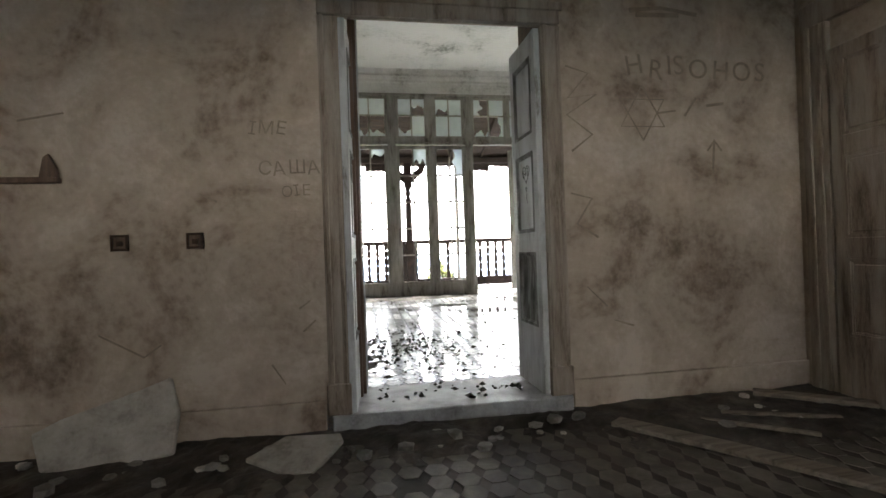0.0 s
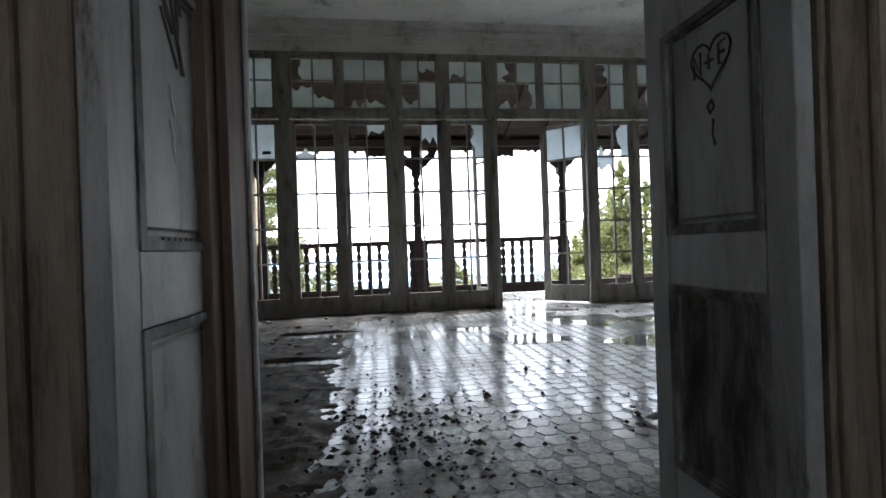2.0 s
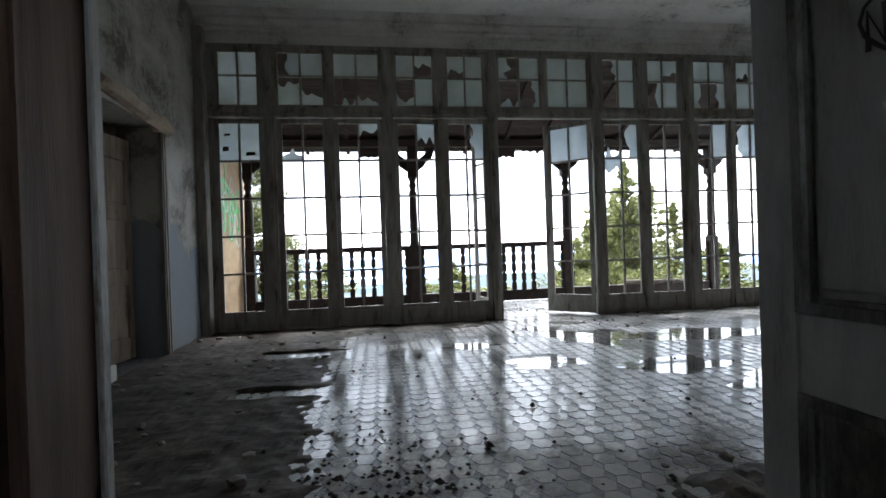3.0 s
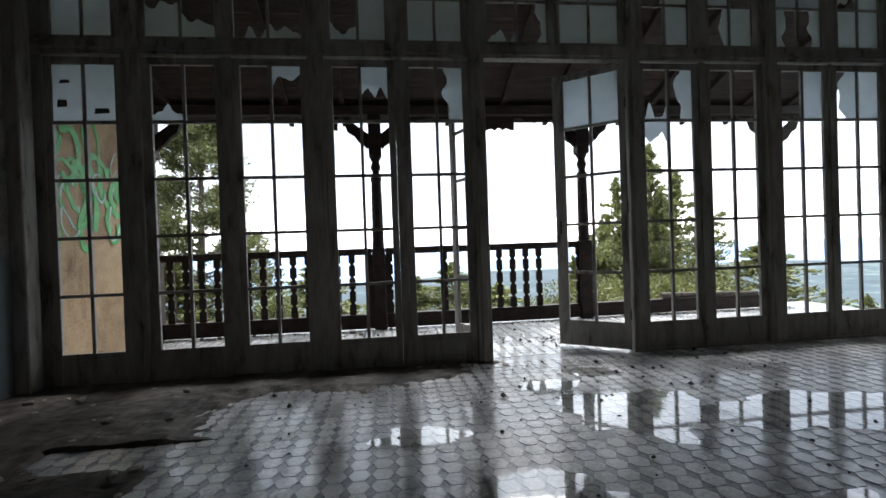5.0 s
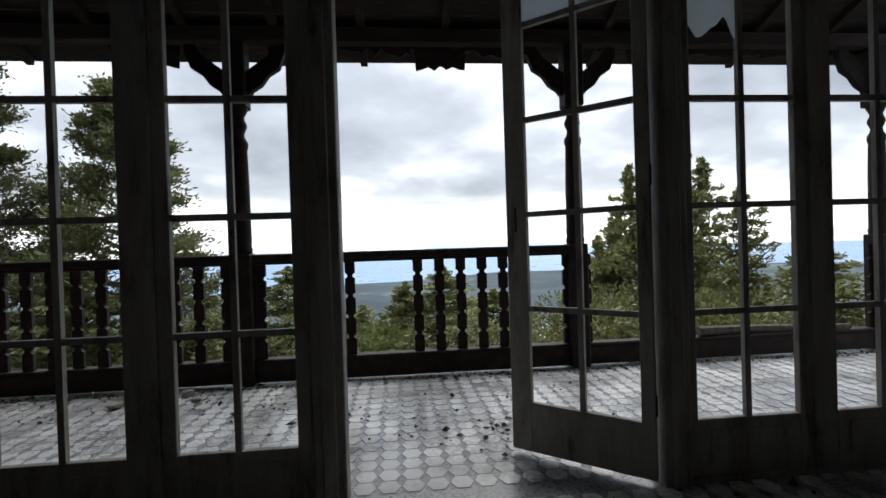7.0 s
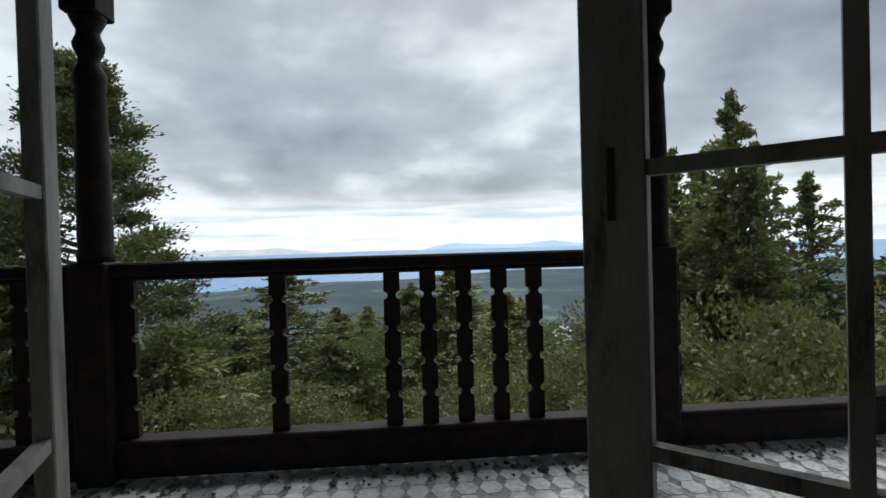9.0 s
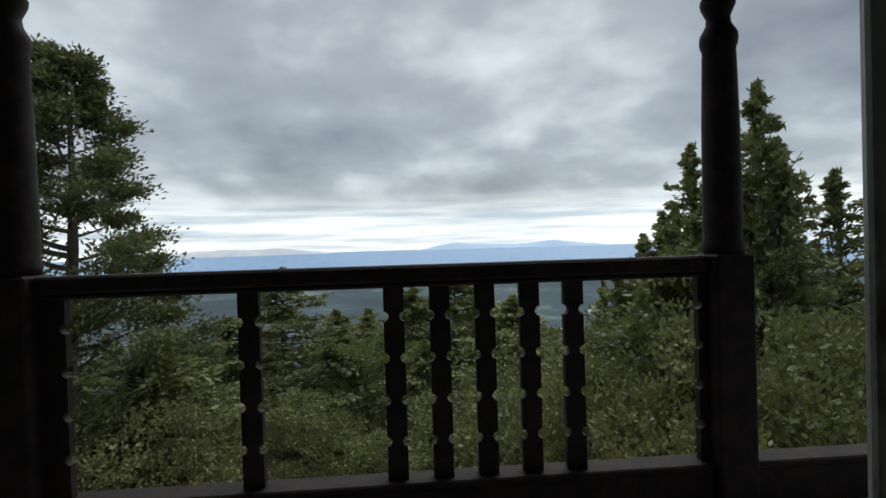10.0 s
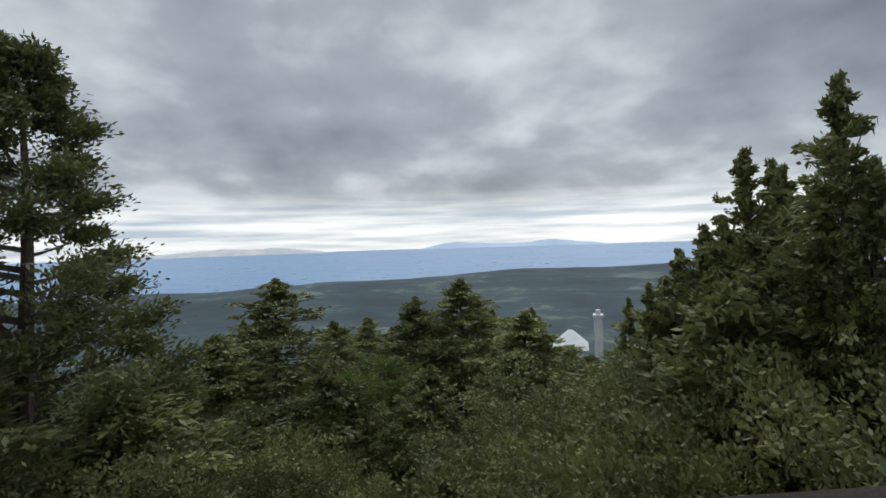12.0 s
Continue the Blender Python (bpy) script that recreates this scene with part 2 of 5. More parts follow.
GRIT = worn("dirt_filled_joint", [(0.03, 0.024, 0.019), (0.06, 0.05, 0.04), (0.09, 0.075, 0.06)], 3, 40, (0.7, 0.95), 0.5)


def frosted_glass():
    m, nt, p, out = material("dirty_frosted_glass")
    N, L = nt.nodes.new, nt.links.new
    nz, geo, ramp = N("ShaderNodeTexNoise"), N("ShaderNodeNewGeometry"), N("ShaderNodeValToRGB")
    L(geo.outputs["Position"], nz.inputs["Vector"])
    nz.inputs["Scale"].default_value, nz.inputs["Detail"].default_value = 5, 6
    ramp.color_ramp.elements[0].color = (0.62, 0.68, 0.72, 1)
    ramp.color_ramp.elements[1].color = (0.84, 0.89, 0.93, 1)
    L(nz.outputs[0], ramp.inputs[0])
    d, t, g, mx, mx2 = (N("ShaderNodeBsdf" + k) for k in ("Diffuse", "Translucent", "Glossy", "Transparent", "Transparent"))
    a, b, c = N("ShaderNodeMixShader"), N("ShaderNodeMixShader"), N("ShaderNodeMixShader")
    L(ramp.outputs[0], d.inputs[0]), L(ramp.outputs[0], t.inputs[0])
    g.inputs["Roughness"].default_value = 0.15
    a.inputs[0].default_value = 0.8
    L(d.outputs[0], a.inputs[1]), L(t.outputs[0], a.inputs[2])
    b.inputs[0].default_value = 0.08
    L(a.outputs[0], b.inputs[1]), L(mx.outputs[0], b.inputs[2])
    c.inputs[0].default_value = 0.05
    L(b.outputs[0], c.inputs[1]), L(g.outputs[0], c.inputs[2])
    nt.nodes.remove(mx2)
    L(c.outputs[0], out.inputs[0])
    return m


def water_film():
    m, nt, p, out = material("rain_puddle")
    N, L = nt.nodes.new, nt.links.new
    lw, sq, fr, tr, gl, mx = N("ShaderNodeLayerWeight"), N("ShaderNodeMath"), N("ShaderNodeMath"), N("ShaderNodeBsdfTransparent"), N("ShaderNodeBsdfGlossy"), N("ShaderNodeMixShader")
    lw.inputs["Blend"].default_value = 0.5
    sq.operation, sq.inputs[1].default_value = "POWER", 2.6
    fr.operation, fr.inputs[1].default_value, fr.inputs[2].default_value = "MULTIPLY_ADD", 0.9, 0.03
    L(lw.outputs["Facing"], sq.inputs[0]), L(sq.outputs[0], fr.inputs[0])
    tr.inputs[0].default_value = (0.92, 0.92, 0.9, 1)
    gl.inputs["Roughness"].default_value = 0.04
    nz, bp, geo = N("ShaderNodeTexNoise"), N("ShaderNodeBump"), N("ShaderNodeNewGeometry")
    nz.inputs["Scale"].default_value = 9
    L(geo.outputs["Position"], nz.inputs["Vector"])
    bp.inputs["Strength"].default_value, bp.inputs["Distance"].default_value = 0.03, 0.01
    L(nz.outputs[0], bp.inputs["Height"]), L(bp.outputs[0], gl.inputs["Normal"])
    L(fr.outputs[0], mx.inputs[0]), L(tr.outputs[0], mx.inputs[1]), L(gl.outputs[0], mx.inputs[2])
    L(mx.outputs[0], out.inputs[0])
    return m


def foliage(name, dark, light):
    m, nt, p, out = material(name)
    N, L = nt.nodes.new, nt.links.new
    geo, ramp, info, hsv, mr, nz = (N("ShaderNode" + k) for k in ("NewGeometry", "ValToRGB", "ObjectInfo", "HueSaturation", "MapRange", "TexNoise"))
    L(geo.outputs["Position"], nz.inputs["Vector"])
    nz.inputs["Scale"].default_value, nz.inputs["Detail"].default_value = 2.4, 4
    add = N("ShaderNodeMath")
    add.operation = "MULTIPLY_ADD"
    add.inputs[1].default_value = 0.3
    L(geo.outputs["Random Per Island"], add.inputs[0])
    half = N("ShaderNodeMath")
    half.operation = "MULTIPLY_ADD"
    half.inputs[1].default_value, half.inputs[2].default_value = 1.7, -0.5
    L(nz.outputs[0], half.inputs[0]), L(half.outputs[0], add.inputs[2])
    L(add.outputs[0], ramp.inputs[0])
    ramp.color_ramp.elements[0].color, ramp.color_ramp.elements[1].color = (*dark, 1), (*light, 1)
    mr.inputs["To Min"].default_value, mr.inputs["To Max"].default_value = 0.8, 1.25
    L(info.outputs["Random"], mr.inputs["Value"]), L(mr.outputs[0], hsv.inputs["Value"])
    L(ramp.outputs[0], hsv.inputs["Color"]), L(hsv.outputs[0], p.inputs["Base Color"])
    p.inputs["Roughness"].default_value = 0.6
    tr, mx = N("ShaderNodeBsdfTranslucent"), N("ShaderNodeMixShader")
    L(hsv.outputs[0], tr.inputs[0])
    mx.inputs[0].default_value = 0.3
    L(p.outputs[0], mx.inputs[1]), L(tr.outputs[0], mx.inputs[2]), L(mx.outputs[0], out.inputs[0])
    return m


GLASS = frosted_glass()
WATER = water_film()
FIR_GREEN = foliage("fir_needles", (0.062, 0.070, 0.026), (0.235, 0.25, 0.080))
PINE_GREEN = foliage("pine_needles", (0.036, 0.042, 0.018), (0.145, 0.16, 0.052))
BUSH_GREEN = foliage("juniper_sprays", (0.060, 0.066, 0.024), (0.225, 0.23, 0.072))
FRESH_GREEN = foliage("fresh_leaves", (0.08, 0.115, 0.025), (0.17, 0.215, 0.05))

# ---------------------------------------------------------------- mesh helpers


def finish(name, bm, mat, parent=None, label=""):
    me = bpy.data.meshes.new(name)
    bmesh.ops.recalc_face_normals(bm, faces=bm.faces)
    bm.to_mesh(me)
    bm.free()
    me.materials.append(mat)
    ob = new(name, me)
    if parent:
        ob.parent = parent
    if label:
        tagged(ob, label)
    return ob


part = finish


def box(bm, x0, x1, y0, y1, z0, z1, bevel=0.0):
    r = bmesh.ops.create_cube(bm, size=1.0, matrix=Matrix.Translation(((x0 + x1) / 2, (y0 + y1) / 2, (z0 + z1) / 2)) @ Matrix.Diagonal((abs(x1 - x0), abs(y1 - y0), abs(z1 - z0), 1)))
    if bevel:
        edges = list({e for v in r["verts"] for e in v.link_edges})
        bmesh.ops.bevel(bm, geom=edges, offset=bevel, segments=1, affect="EDGES")
    return r["verts"]


def boxes(name, mat, parent, *dims, bevel=0.0, label=""):
    bm = bmesh.new()
    for d in dims:
        box(bm, *d, bevel=bevel)
    return part(name, bm, mat, parent, label)


def thing(name, label, category, at=(0, 0, 0), rz=0.0, group="", kind=""):
    ob = new(name)
    ob.matrix_world = pose(*at, 0, 0, rz)
    return tagged(ob, label, category, group, kind)


def structure(name, mat, *dims, label="", bevel=0.0):
    ob = boxes(name, mat, None, *dims, bevel=bevel)
    return tagged(ob, label, kind="structure")


def prism(bm, pts, axis, a, b):
    """Extrudes an outline in two coordinates along the third axis from a to b."""
    def place(p, w):
        return {"x": (w, p[0], p[1]), "y": (p[0], w, p[1]), "z": (p[0], p[1], w)}[axis]
    lo = [bm.verts.new(place(p, a)) for p in pts]
    hi = [bm.verts.new(place(p, b)) for p in pts]
    bm.faces.new(lo)
    bm.faces.new(hi[::-1])
    n = len(pts)
    for i in range(n):
        bm.faces.new((lo[i], hi[i], hi[(i + 1) % n], lo[(i + 1) % n]))


def lathe(bm, profile, sides=16, at=(0, 0)):
    rings = []
    for r, z in profile:
        rings.append([bm.verts.new((at[0] + r * math.cos(2 * math.pi * i / sides), at[1] + r * math.sin(2 * math.pi * i / sides), z)) for i in range(sides)])
    for a, b in zip(rings, rings[1:]):
        for i in range(sides):
            bm.faces.new((a[i], a[(i + 1) % sides], b[(i + 1) % sides], b[i]))
    bm.faces.new(rings[0][::-1])
    bm.faces.new(rings[-1])


def ribbon(bm, pts, width, face="y", level=0.0, depth=0.002):
    """A hand-drawn stroke lying on a wall: one thin bent strip."""
    def place(p, w):
        return (w, p[0], p[1]) if face == "x" else (p[0], w, p[1])
    rows = []
    for i, (x, z) in enumerate(pts):
        a, c = pts[max(0, i - 1)], pts[min(len(pts) - 1, i + 1)]
        dx, dz = c[0] - a[0], c[1] - a[1]
        n = math.hypot(dx, dz) or 1e-6
        w = width * random.uniform(0.6, 1.25) / 2
        l, r = (x - dz / n * w, z + dx / n * w), (x + dz / n * w, z - dx / n * w)
        rows.append([bm.verts.new(place(p, q)) for p, q in ((l, level), (r, level), (r, level + depth), (l, level + depth))])
    for a, c in zip(rows, rows[1:]):
        for k in range(4):
            bm.faces.new((a[k], a[(k + 1) % 4], c[(k + 1) % 4], c[k]))
    bm.faces.new(rows[0][::-1])
    bm.faces.new(rows[-1])


def rough_block(bm, size, at, rng, rot=None):
    """An irregular lump of stone or plaster."""
    v = bmesh.ops.create_icosphere(bm, subdivisions=1, radius=0.5)["verts"]
    turn = Euler([rng.uniform(0, 6.28) for _ in range(3)]).to_matrix() if rot is None else rot
    for p in v:
        q = Vector(c * rng.uniform(0.75, 1.1) for c in p.co)
        q = Vector(max(-0.36, min(0.36, c)) for c in q)
        p.co = turn @ Vector((q.x * size[0], q.y * size[1], q.z * size[2])) + Vector(at)


# ---------------------------------------------------------------- large structure
G, RAIL_Y = 7.635, 10.18          # glazed wall, balustrade
X0, X1 = -3.15, 8.35             # side walls of the hall
WALL_T, FACE = 0.5, -0.07        # hall and room faces of the wall between them
CEIL = 5.15
DX0, DX1, DH = -0.98, 0.50, 3.02 # opening between the rooms
XE = 2.50                        # east wall of the first room
AF = -0.12                       # floor level of the first room

structure("floor_room", GRIT, (X0 - 0.4, XE + 0.4, -6.4, FACE, AF - 0.3, AF - 0.006), label="dark cement bed of the tiled room floor")
structure("floor_hall", JOINT, (X0 - 1.6, X1 + 0.4, FACE, G + 0.12, -0.3, -0.004), label="wet dark cement bed of the hall floor")
structure("floor_balcony", JOINT, (X0 - 0.4, X1 + 0.4, G + 0.12, 10.7, -0.3, -0.004), label="cement bed of the balcony floor")
structure("wall_between", PLASTER_OLD, (X0 - 0.4, DX0, FACE, WALL_T, -0.3, CEIL), (DX1, X1 + 0.4, FACE, WALL_T, -0.3, CEIL), (DX0, DX1, FACE + 0.002, WALL_T - 0.002, DH, CEIL), label="thick stained plaster wall with scratched writing")
structure("wall_room_west", PLASTER_OLD, (X0 - 0.4, X0, -6.4, FACE, -0.3, CEIL), label="stained plaster side wall")
structure("wall_room_east", PLASTER_OLD, (XE, XE + 0.4, -6.4, FACE, -0.3, CEIL), label="stained plaster side wall")
structure("wall_room_south", PLASTER_OLD, (X0, -1.1, -6.4, -6.0, -0.3, CEIL), (0.5, XE, -6.4, -6.0, -0.3, CEIL), (-1.1, 0.5, -6.4, -6.0, -0.3, 1.4), (-1.1, 0.5, -6.4, -6.0, 2.75, CEIL), label="stained plaster wall with an empty window opening")
tagged(boxes("ceiling_room", CEILING, None, (X0 - 0.4, XE + 0.4, -6.4, FACE, CEIL, CEIL + 0.3)), "mouldy plaster ceiling", kind="structure")
LD0, LD1, LDH = 4.87, 6.12, 2.95   # side doorway in the west wall of the hall
structure("wall_hall_west", BLUE_WALL, (X0 - 0.5, X0, WALL_T, LD0, -0.3, CEIL), (X0 - 0.5, X0, LD1, G + 0.12, -0.3, CEIL), (X0 - 0.5, X0, LD0, LD1, LDH, CEIL), label="peeling plaster wall with blue painted lower part")
structure("wall_side_room", PLASTER_OLD, (X0 - 1.6, X0 - 1.4, 3.5, 7.6, -0.3, CEIL), (X0 - 1.4, X0 - 0.5, 3.5, 3.7, -0.3, CEIL), (X0 - 1.4, X0 - 0.5, 7.4, 7.6, -0.3, CEIL), label="dim plaster walls behind the side doorway")
tagged(boxes("ceiling_side_room", CEILING, None, (X0 - 1.6, X0 - 0.5, 3.5, 7.6, 3.4, 3.6)), "dim plaster ceiling", kind="structure")
structure("wall_hall_east", PLASTER_WHITE, (X1, X1 + 0.4, WALL_T, G + 0.12, -0.3, CEIL), label="grey plaster wall")
tagged(boxes("ceiling_hall", CEILING, None, (X0 - 0.5, X1 + 0.4, FACE, G + 0.12, CEIL, CEIL + 0.3)), "grey plaster ceiling with mould stains", kind="structure")
structure("wall_over_glazing", PLASTER_WHITE, (X0, X1, G - 0.02, G + 0.12, 4.66, CEIL), label="plaster strip over the glazed wall")
structure("roof_slab", MASONRY, (X0 - 1.7, X1 + 0.5, -6.5, G + 0.2, CEIL + 0.3, CEIL + 0.6), label="flat roof over the rooms")
structure("wall_below", MASONRY, (X0 - 1.6, X1 + 0.4, -6.4, 10.6, -9.0, -0.3), label="rendered wall of the storey below")
structure("wall_balcony_end", OCHRE, (X0 - 0.5, -3.24, G + 0.12, 10.4, -0.3, 4.2), label="ochre rendered end wall with sprayed graffiti")


def cornice():
    bm = bmesh.new()
    prof = [(G - 0.02, 4.86), (G - 0.05, 4.86), (G - 0.05, 4.90), (G - 0.08, 4.93), (G - 0.08, 4.97), (G - 0.16, 5.03), (G - 0.18, 5.03), (G - 0.18, 5.07), (G - 0.30, CEIL), (G - 0.02, CEIL)]
    prism(bm, prof, "x", X0, X1)
    tagged(finish("trim_cornice", bm, PLASTER_WHITE), "moulded plaster cornice with grime", kind="structure")


cornice()
structure("baseboard_room", PLASTER_OLD, (X0, -1.14, FACE - 0.035, FACE, AF, 0.10), (0.56, XE, FACE - 0.03, FACE, AF, 0.10), bevel=0.006, label="low broken plaster skirting")
structure("baseboard_hall", PLASTER_WHITE, (X0, X0 + 0.05, WALL_T, LD0, 0, 0.2), bevel=0.008, label="pale stone skirting")
structure("threshold", SILL, (-1.10, 0.54, FACE - 0.07, 0.47, -0.11, 0.004), bevel=0.008, label="worn stone door sill dusted with litter")
structure("trim_corner_pilaster", FRAME_PAINT, (X0 + 0.0, X0 + 0.14, G - 0.28, G - 0.08, 0, 4.86), bevel=0.012, label="chipped corner post beside the glazing")

# ---------------------------------------------------------------- terrain, sea, far hills


def ground_height(x, y):
    d = math.hypot(x - 2, max(0.0, abs(y - 2) - 9)) if abs(x - 2) < 9 else math.hypot(max(0.0, abs(x - 2) - 9), max(0.0, abs(y - 2) - 9))
    t = max(0.0, min(1.0, (d - 3) / 237))
    s = t * t * (3 - 2 * t)
    z = -7.5 - 44.0 * s - 2.0 * min(1.0, d / 12)
    z += s * 5.0 * noise.noise((x / 160, y / 160, 1.7)) + min(1.0, d / 30) * 0.5 * noise.noise((x / 9, y / 9, 0.3))
    r = math.hypot(x, y)
    ang = math.atan2(x, max(y, 1e-3)) if y > 0 else 1.5
    coast = 730 + 450 * max(0.0, ang + 0.1) + 70 * noise.noise((ang * 6, 2.0, 0.0))
    if r > coast * 0.7:
        z += 4.0 * math.exp(-((r / coast - 0.93) / 0.07) ** 2) * (0.5 + noise.noise((ang * 9, 5.0, 0.0)))
    if r > coast:
        z -= min(14.0, (r - coast) * 0.12)
    return z


def ground():
    rings, sides = [0, 12, 16, 20, 25, 31, 39, 49, 61, 76, 95, 118, 148, 185, 230, 290, 360, 450, 540, 620, 700, 760, 820, 880, 940, 1000, 1080, 1160, 1240, 1330, 1450, 1600, 2000, 2800, 4700], 160
    verts, faces = [], []
    for r in rings:
        for i in range(sides):
            a = 2 * math.pi * i / sides
            x, y = 2 + r * math.sin(a), 2 + r * math.cos(a)
            verts.append((x, y, ground_height(x, y)))
    for j in range(len(rings) - 1):
        for i in range(sides):
            k = (i + 1) % sides
            faces.append((j * sides + i, j * sides + k, (j + 1) * sides + k, (j + 1) * sides + i))
    me = bpy.data.meshes.new("ground")
    me.from_pydata(verts, [], faces)
    me.polygons.foreach_set("use_smooth", [True] * len(faces))
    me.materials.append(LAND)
    me.validate()
    tagged(new("ground", me), "dark wooded slope and coastal plain with pale fields, coloured blue for haze", kind="structure")


def water_sheet():
    bm = bmesh.new()
    bmesh.ops.create_circle(bm, cap_ends=True, segments=96, radius=4800, matrix=Matrix.Translation((0, 0, -60.0)))
    tagged(finish("water_sea", bm, SEA), "calm pale blue sea below the cloud", kind="structure")


def far_hills(name, label, mat, dist, a0, a1, heights, seed):
    """A far ridge: a long low mound along an arc of bearings, in degrees from straight ahead."""
    rng = random.Random(seed)
    n, verts, faces = 70, [], []
    for i in range(n + 1):
        f = i / n
        a = radians(a0 + (a1 - a0) * f)
        k = f * (len(heights) - 1)
        j = min(int(k), len(heights) - 2)
        h = heights[j] + (heights[j + 1] - heights[j]) * (k - j)
        h = h * (1 + 0.12 * noise.noise((f * 14, seed, 0))) * min(1, f * 10, (1 - f) * 10)
        for dd, hh in ((-140, 0), (-70, 0.55), (0, 1), (140, 0)):
            verts.append(((dist + dd) * math.sin(a), (dist + dd) * math.cos(a), -61 + h * hh))
    for i in range(n):
        for j in range(3):
            faces.append((i * 4 + j, i * 4 + 4 + j, i * 4 + 5 + j, i * 4 + 1 + j))
    me = bpy.data.meshes.new(name)
    me.from_pydata(verts, [], faces)
    me.materials.append(mat)
    tagged(new(name, me), label, kind="structure")


ground()
water_sheet()
far_hills("backdrop_island", "long low island on the horizon, coloured blue for haze", ISLAND, 4500, 0.5, 24.0, [8, 26, 46, 60, 46, 44, 38, 34, 36, 52, 60, 44, 26, 20, 10], 3)
far_hills("backdrop_hills", "far hills across the water, coloured pale for haze and sunlight", ISLAND_PALE, 4300, -30.0, -9.0, [20, 30, 42, 58, 50, 55, 30, 12], 5)

# ---------------------------------------------------------------- glazed wall
LEAF_Z0, LEAF_Z1 = 0.35, 3.40
ROWS = [LEAF_Z0 + (LEAF_Z1 - LEAF_Z0) * i / 5 for i in range(6)]


def jagged(u0, u1, v0, v1, keep, rng):
    """Outline of what is left of a pane: 'full', or a corner or side with how much of it stands."""
    if keep == "full":
        return [(u0, v0), (u1, v0), (u1, v1), (u0, v1)]
    side, f = keep
    def edge(n, a, b, base):
        k, out = [rng.uniform(-0.2, 0.2) for _ in range(n + 1)], []
        for i in range(4 * n + 1):
            j, w = min(i // 4, n - 1), (i - 4 * min(i // 4, n - 1)) / 4
            w = 0.5 - 0.5 * math.cos(math.pi * w)
            out.append((a + (b - a) * i / (4 * n), base + k[j] * (1 - w) + k[j + 1] * w + rng.uniform(-0.02, 0.02)))
        return out
    if side in "tb":
        cut = [(u0 + (u1 - u0) * p, min(max(q, 0.03), 0.97)) for p, q in edge(4, 0, 1, f)]
        if side == "b":
            return [(u0, v0), (u1, v0)] + [(p, v0 + (v1 - v0) * q) for p, q in cut[::-1]]
        return [(p, v1 - (v1 - v0) * q) for p, q in cut] + [(u1, v1), (u0, v1)]
    cut = [(min(max(q, 0.03), 0.97), p) for p, q in edge(4, 0, 1, f)]
    if side == "l":
        return [(u0, v0)] + [(u0 + (u1 - u0) * q, v0 + (v1 - v0) * p) for q, p in cut] + [(u0, v1)]
    return [(u1 - (u1 - u0) * q, v0 + (v1 - v0) * p) for q, p in cut] + [(u1, v1), (u1, v0)]


def pane(parent, u0, u1, v0, v1, keep, rng, y=0.0):
    bm = bmesh.new()
    prism(bm, jagged(u0, u1, v0, v1, keep, rng), "y", y - 0.002, y + 0.002)
    return part("pane", bm, GLASS, parent, "dirty frosted pane" if keep == "full" else "broken frosted pane with jagged edges")


def glazed_leaf(parent, u0, u1, keeps, rng, y=0.0, free=0.075):
    """Two columns and five rows of panes between stiles and rails, with a panelled foot. u0..u1: the glass."""
    s = 0.075
    mid = (u0 + u1) / 2
    boxes("stile", FRAME_PAINT, parent, (u0 - s, u0, y - 0.022, y + 0.022, 0.03, 3.48), bevel=0.004)
    stile = boxes("stile", FRAME_PAINT, parent, (u1, u1 + free, y - 0.022, y + 0.022, 0.03, 3.48), bevel=0.004)
    boxes("top_rail", FRAME_PAINT, parent, (u0, u1, y - 0.021, y + 0.021, LEAF_Z1, 3.48), bevel=0.003)
    foot = boxes("bottom_rail", FRAME_PAINT, parent, (u0, u1, y - 0.021, y + 0.021, 0.03, LEAF_Z0), (u0 + 0.07, u1 - 0.07, y - 0.030, y - 0.021, 0.10, LEAF_Z0 - 0.06), bevel=0.004)
    boxes("glazing_bar", FRAME_PAINT, parent, (mid - 0.017, mid + 0.017, y - 0.016, y + 0.016, LEAF_Z0, LEAF_Z1))
    for z in ROWS[1:-1]:
        boxes("glazing_bar", FRAME_PAINT, parent, (u0, u1, y - 0.0155, y + 0.0155, z - 0.017, z + 0.017))
    for (c, r), keep in keeps.items():
        a, b = ((u0, mid - 0.011), (mid + 0.011, u1))[c]
        pane(parent, a, b, ROWS[r] + 0.012, ROWS[r + 1] - (0.012 if r < 4 else 0), keep, rng, y)
    return stile


def transom(parent, u0, u1, keeps, rng):
    s, mid, zm, z0, z1 = 0.05, (u0 + u1) / 2, 4.18, 3.70, 4.56
    boxes("transom_frame", FRAME_PAINT, parent, (u0 - s, u0, -0.03, 0.02, z0 - 0.04, z1 + 0.05), (u1, u1 + s, -0.03, 0.02, z0 - 0.04, z1 + 0.05), (u0, u1, -0.029, 0.019, z0 - 0.04, z0), (u0, u1, -0.029, 0.019, z1, z1 + 0.05))
    boxes("glazing_bar", FRAME_PAINT, parent, (mid - 0.016, mid + 0.016, -0.014, 0.014, z0, z1))
    boxes("glazing_bar", FRAME_PAINT, parent, (u0, u1, -0.0135, 0.0135, zm - 0.016, zm + 0.016))
    cells = [(u0, mid - 0.011, zm + 0.011, z1), (mid + 0.011, u1, zm + 0.011, z1), (u0, mid - 0.011, z0, zm - 0.011), (mid + 0.011, u1, z0, zm - 0.011)]
    for c, keep in zip(cells, keeps):
        if keep:
            pane(parent, *c, keep, rng)


F = "full"
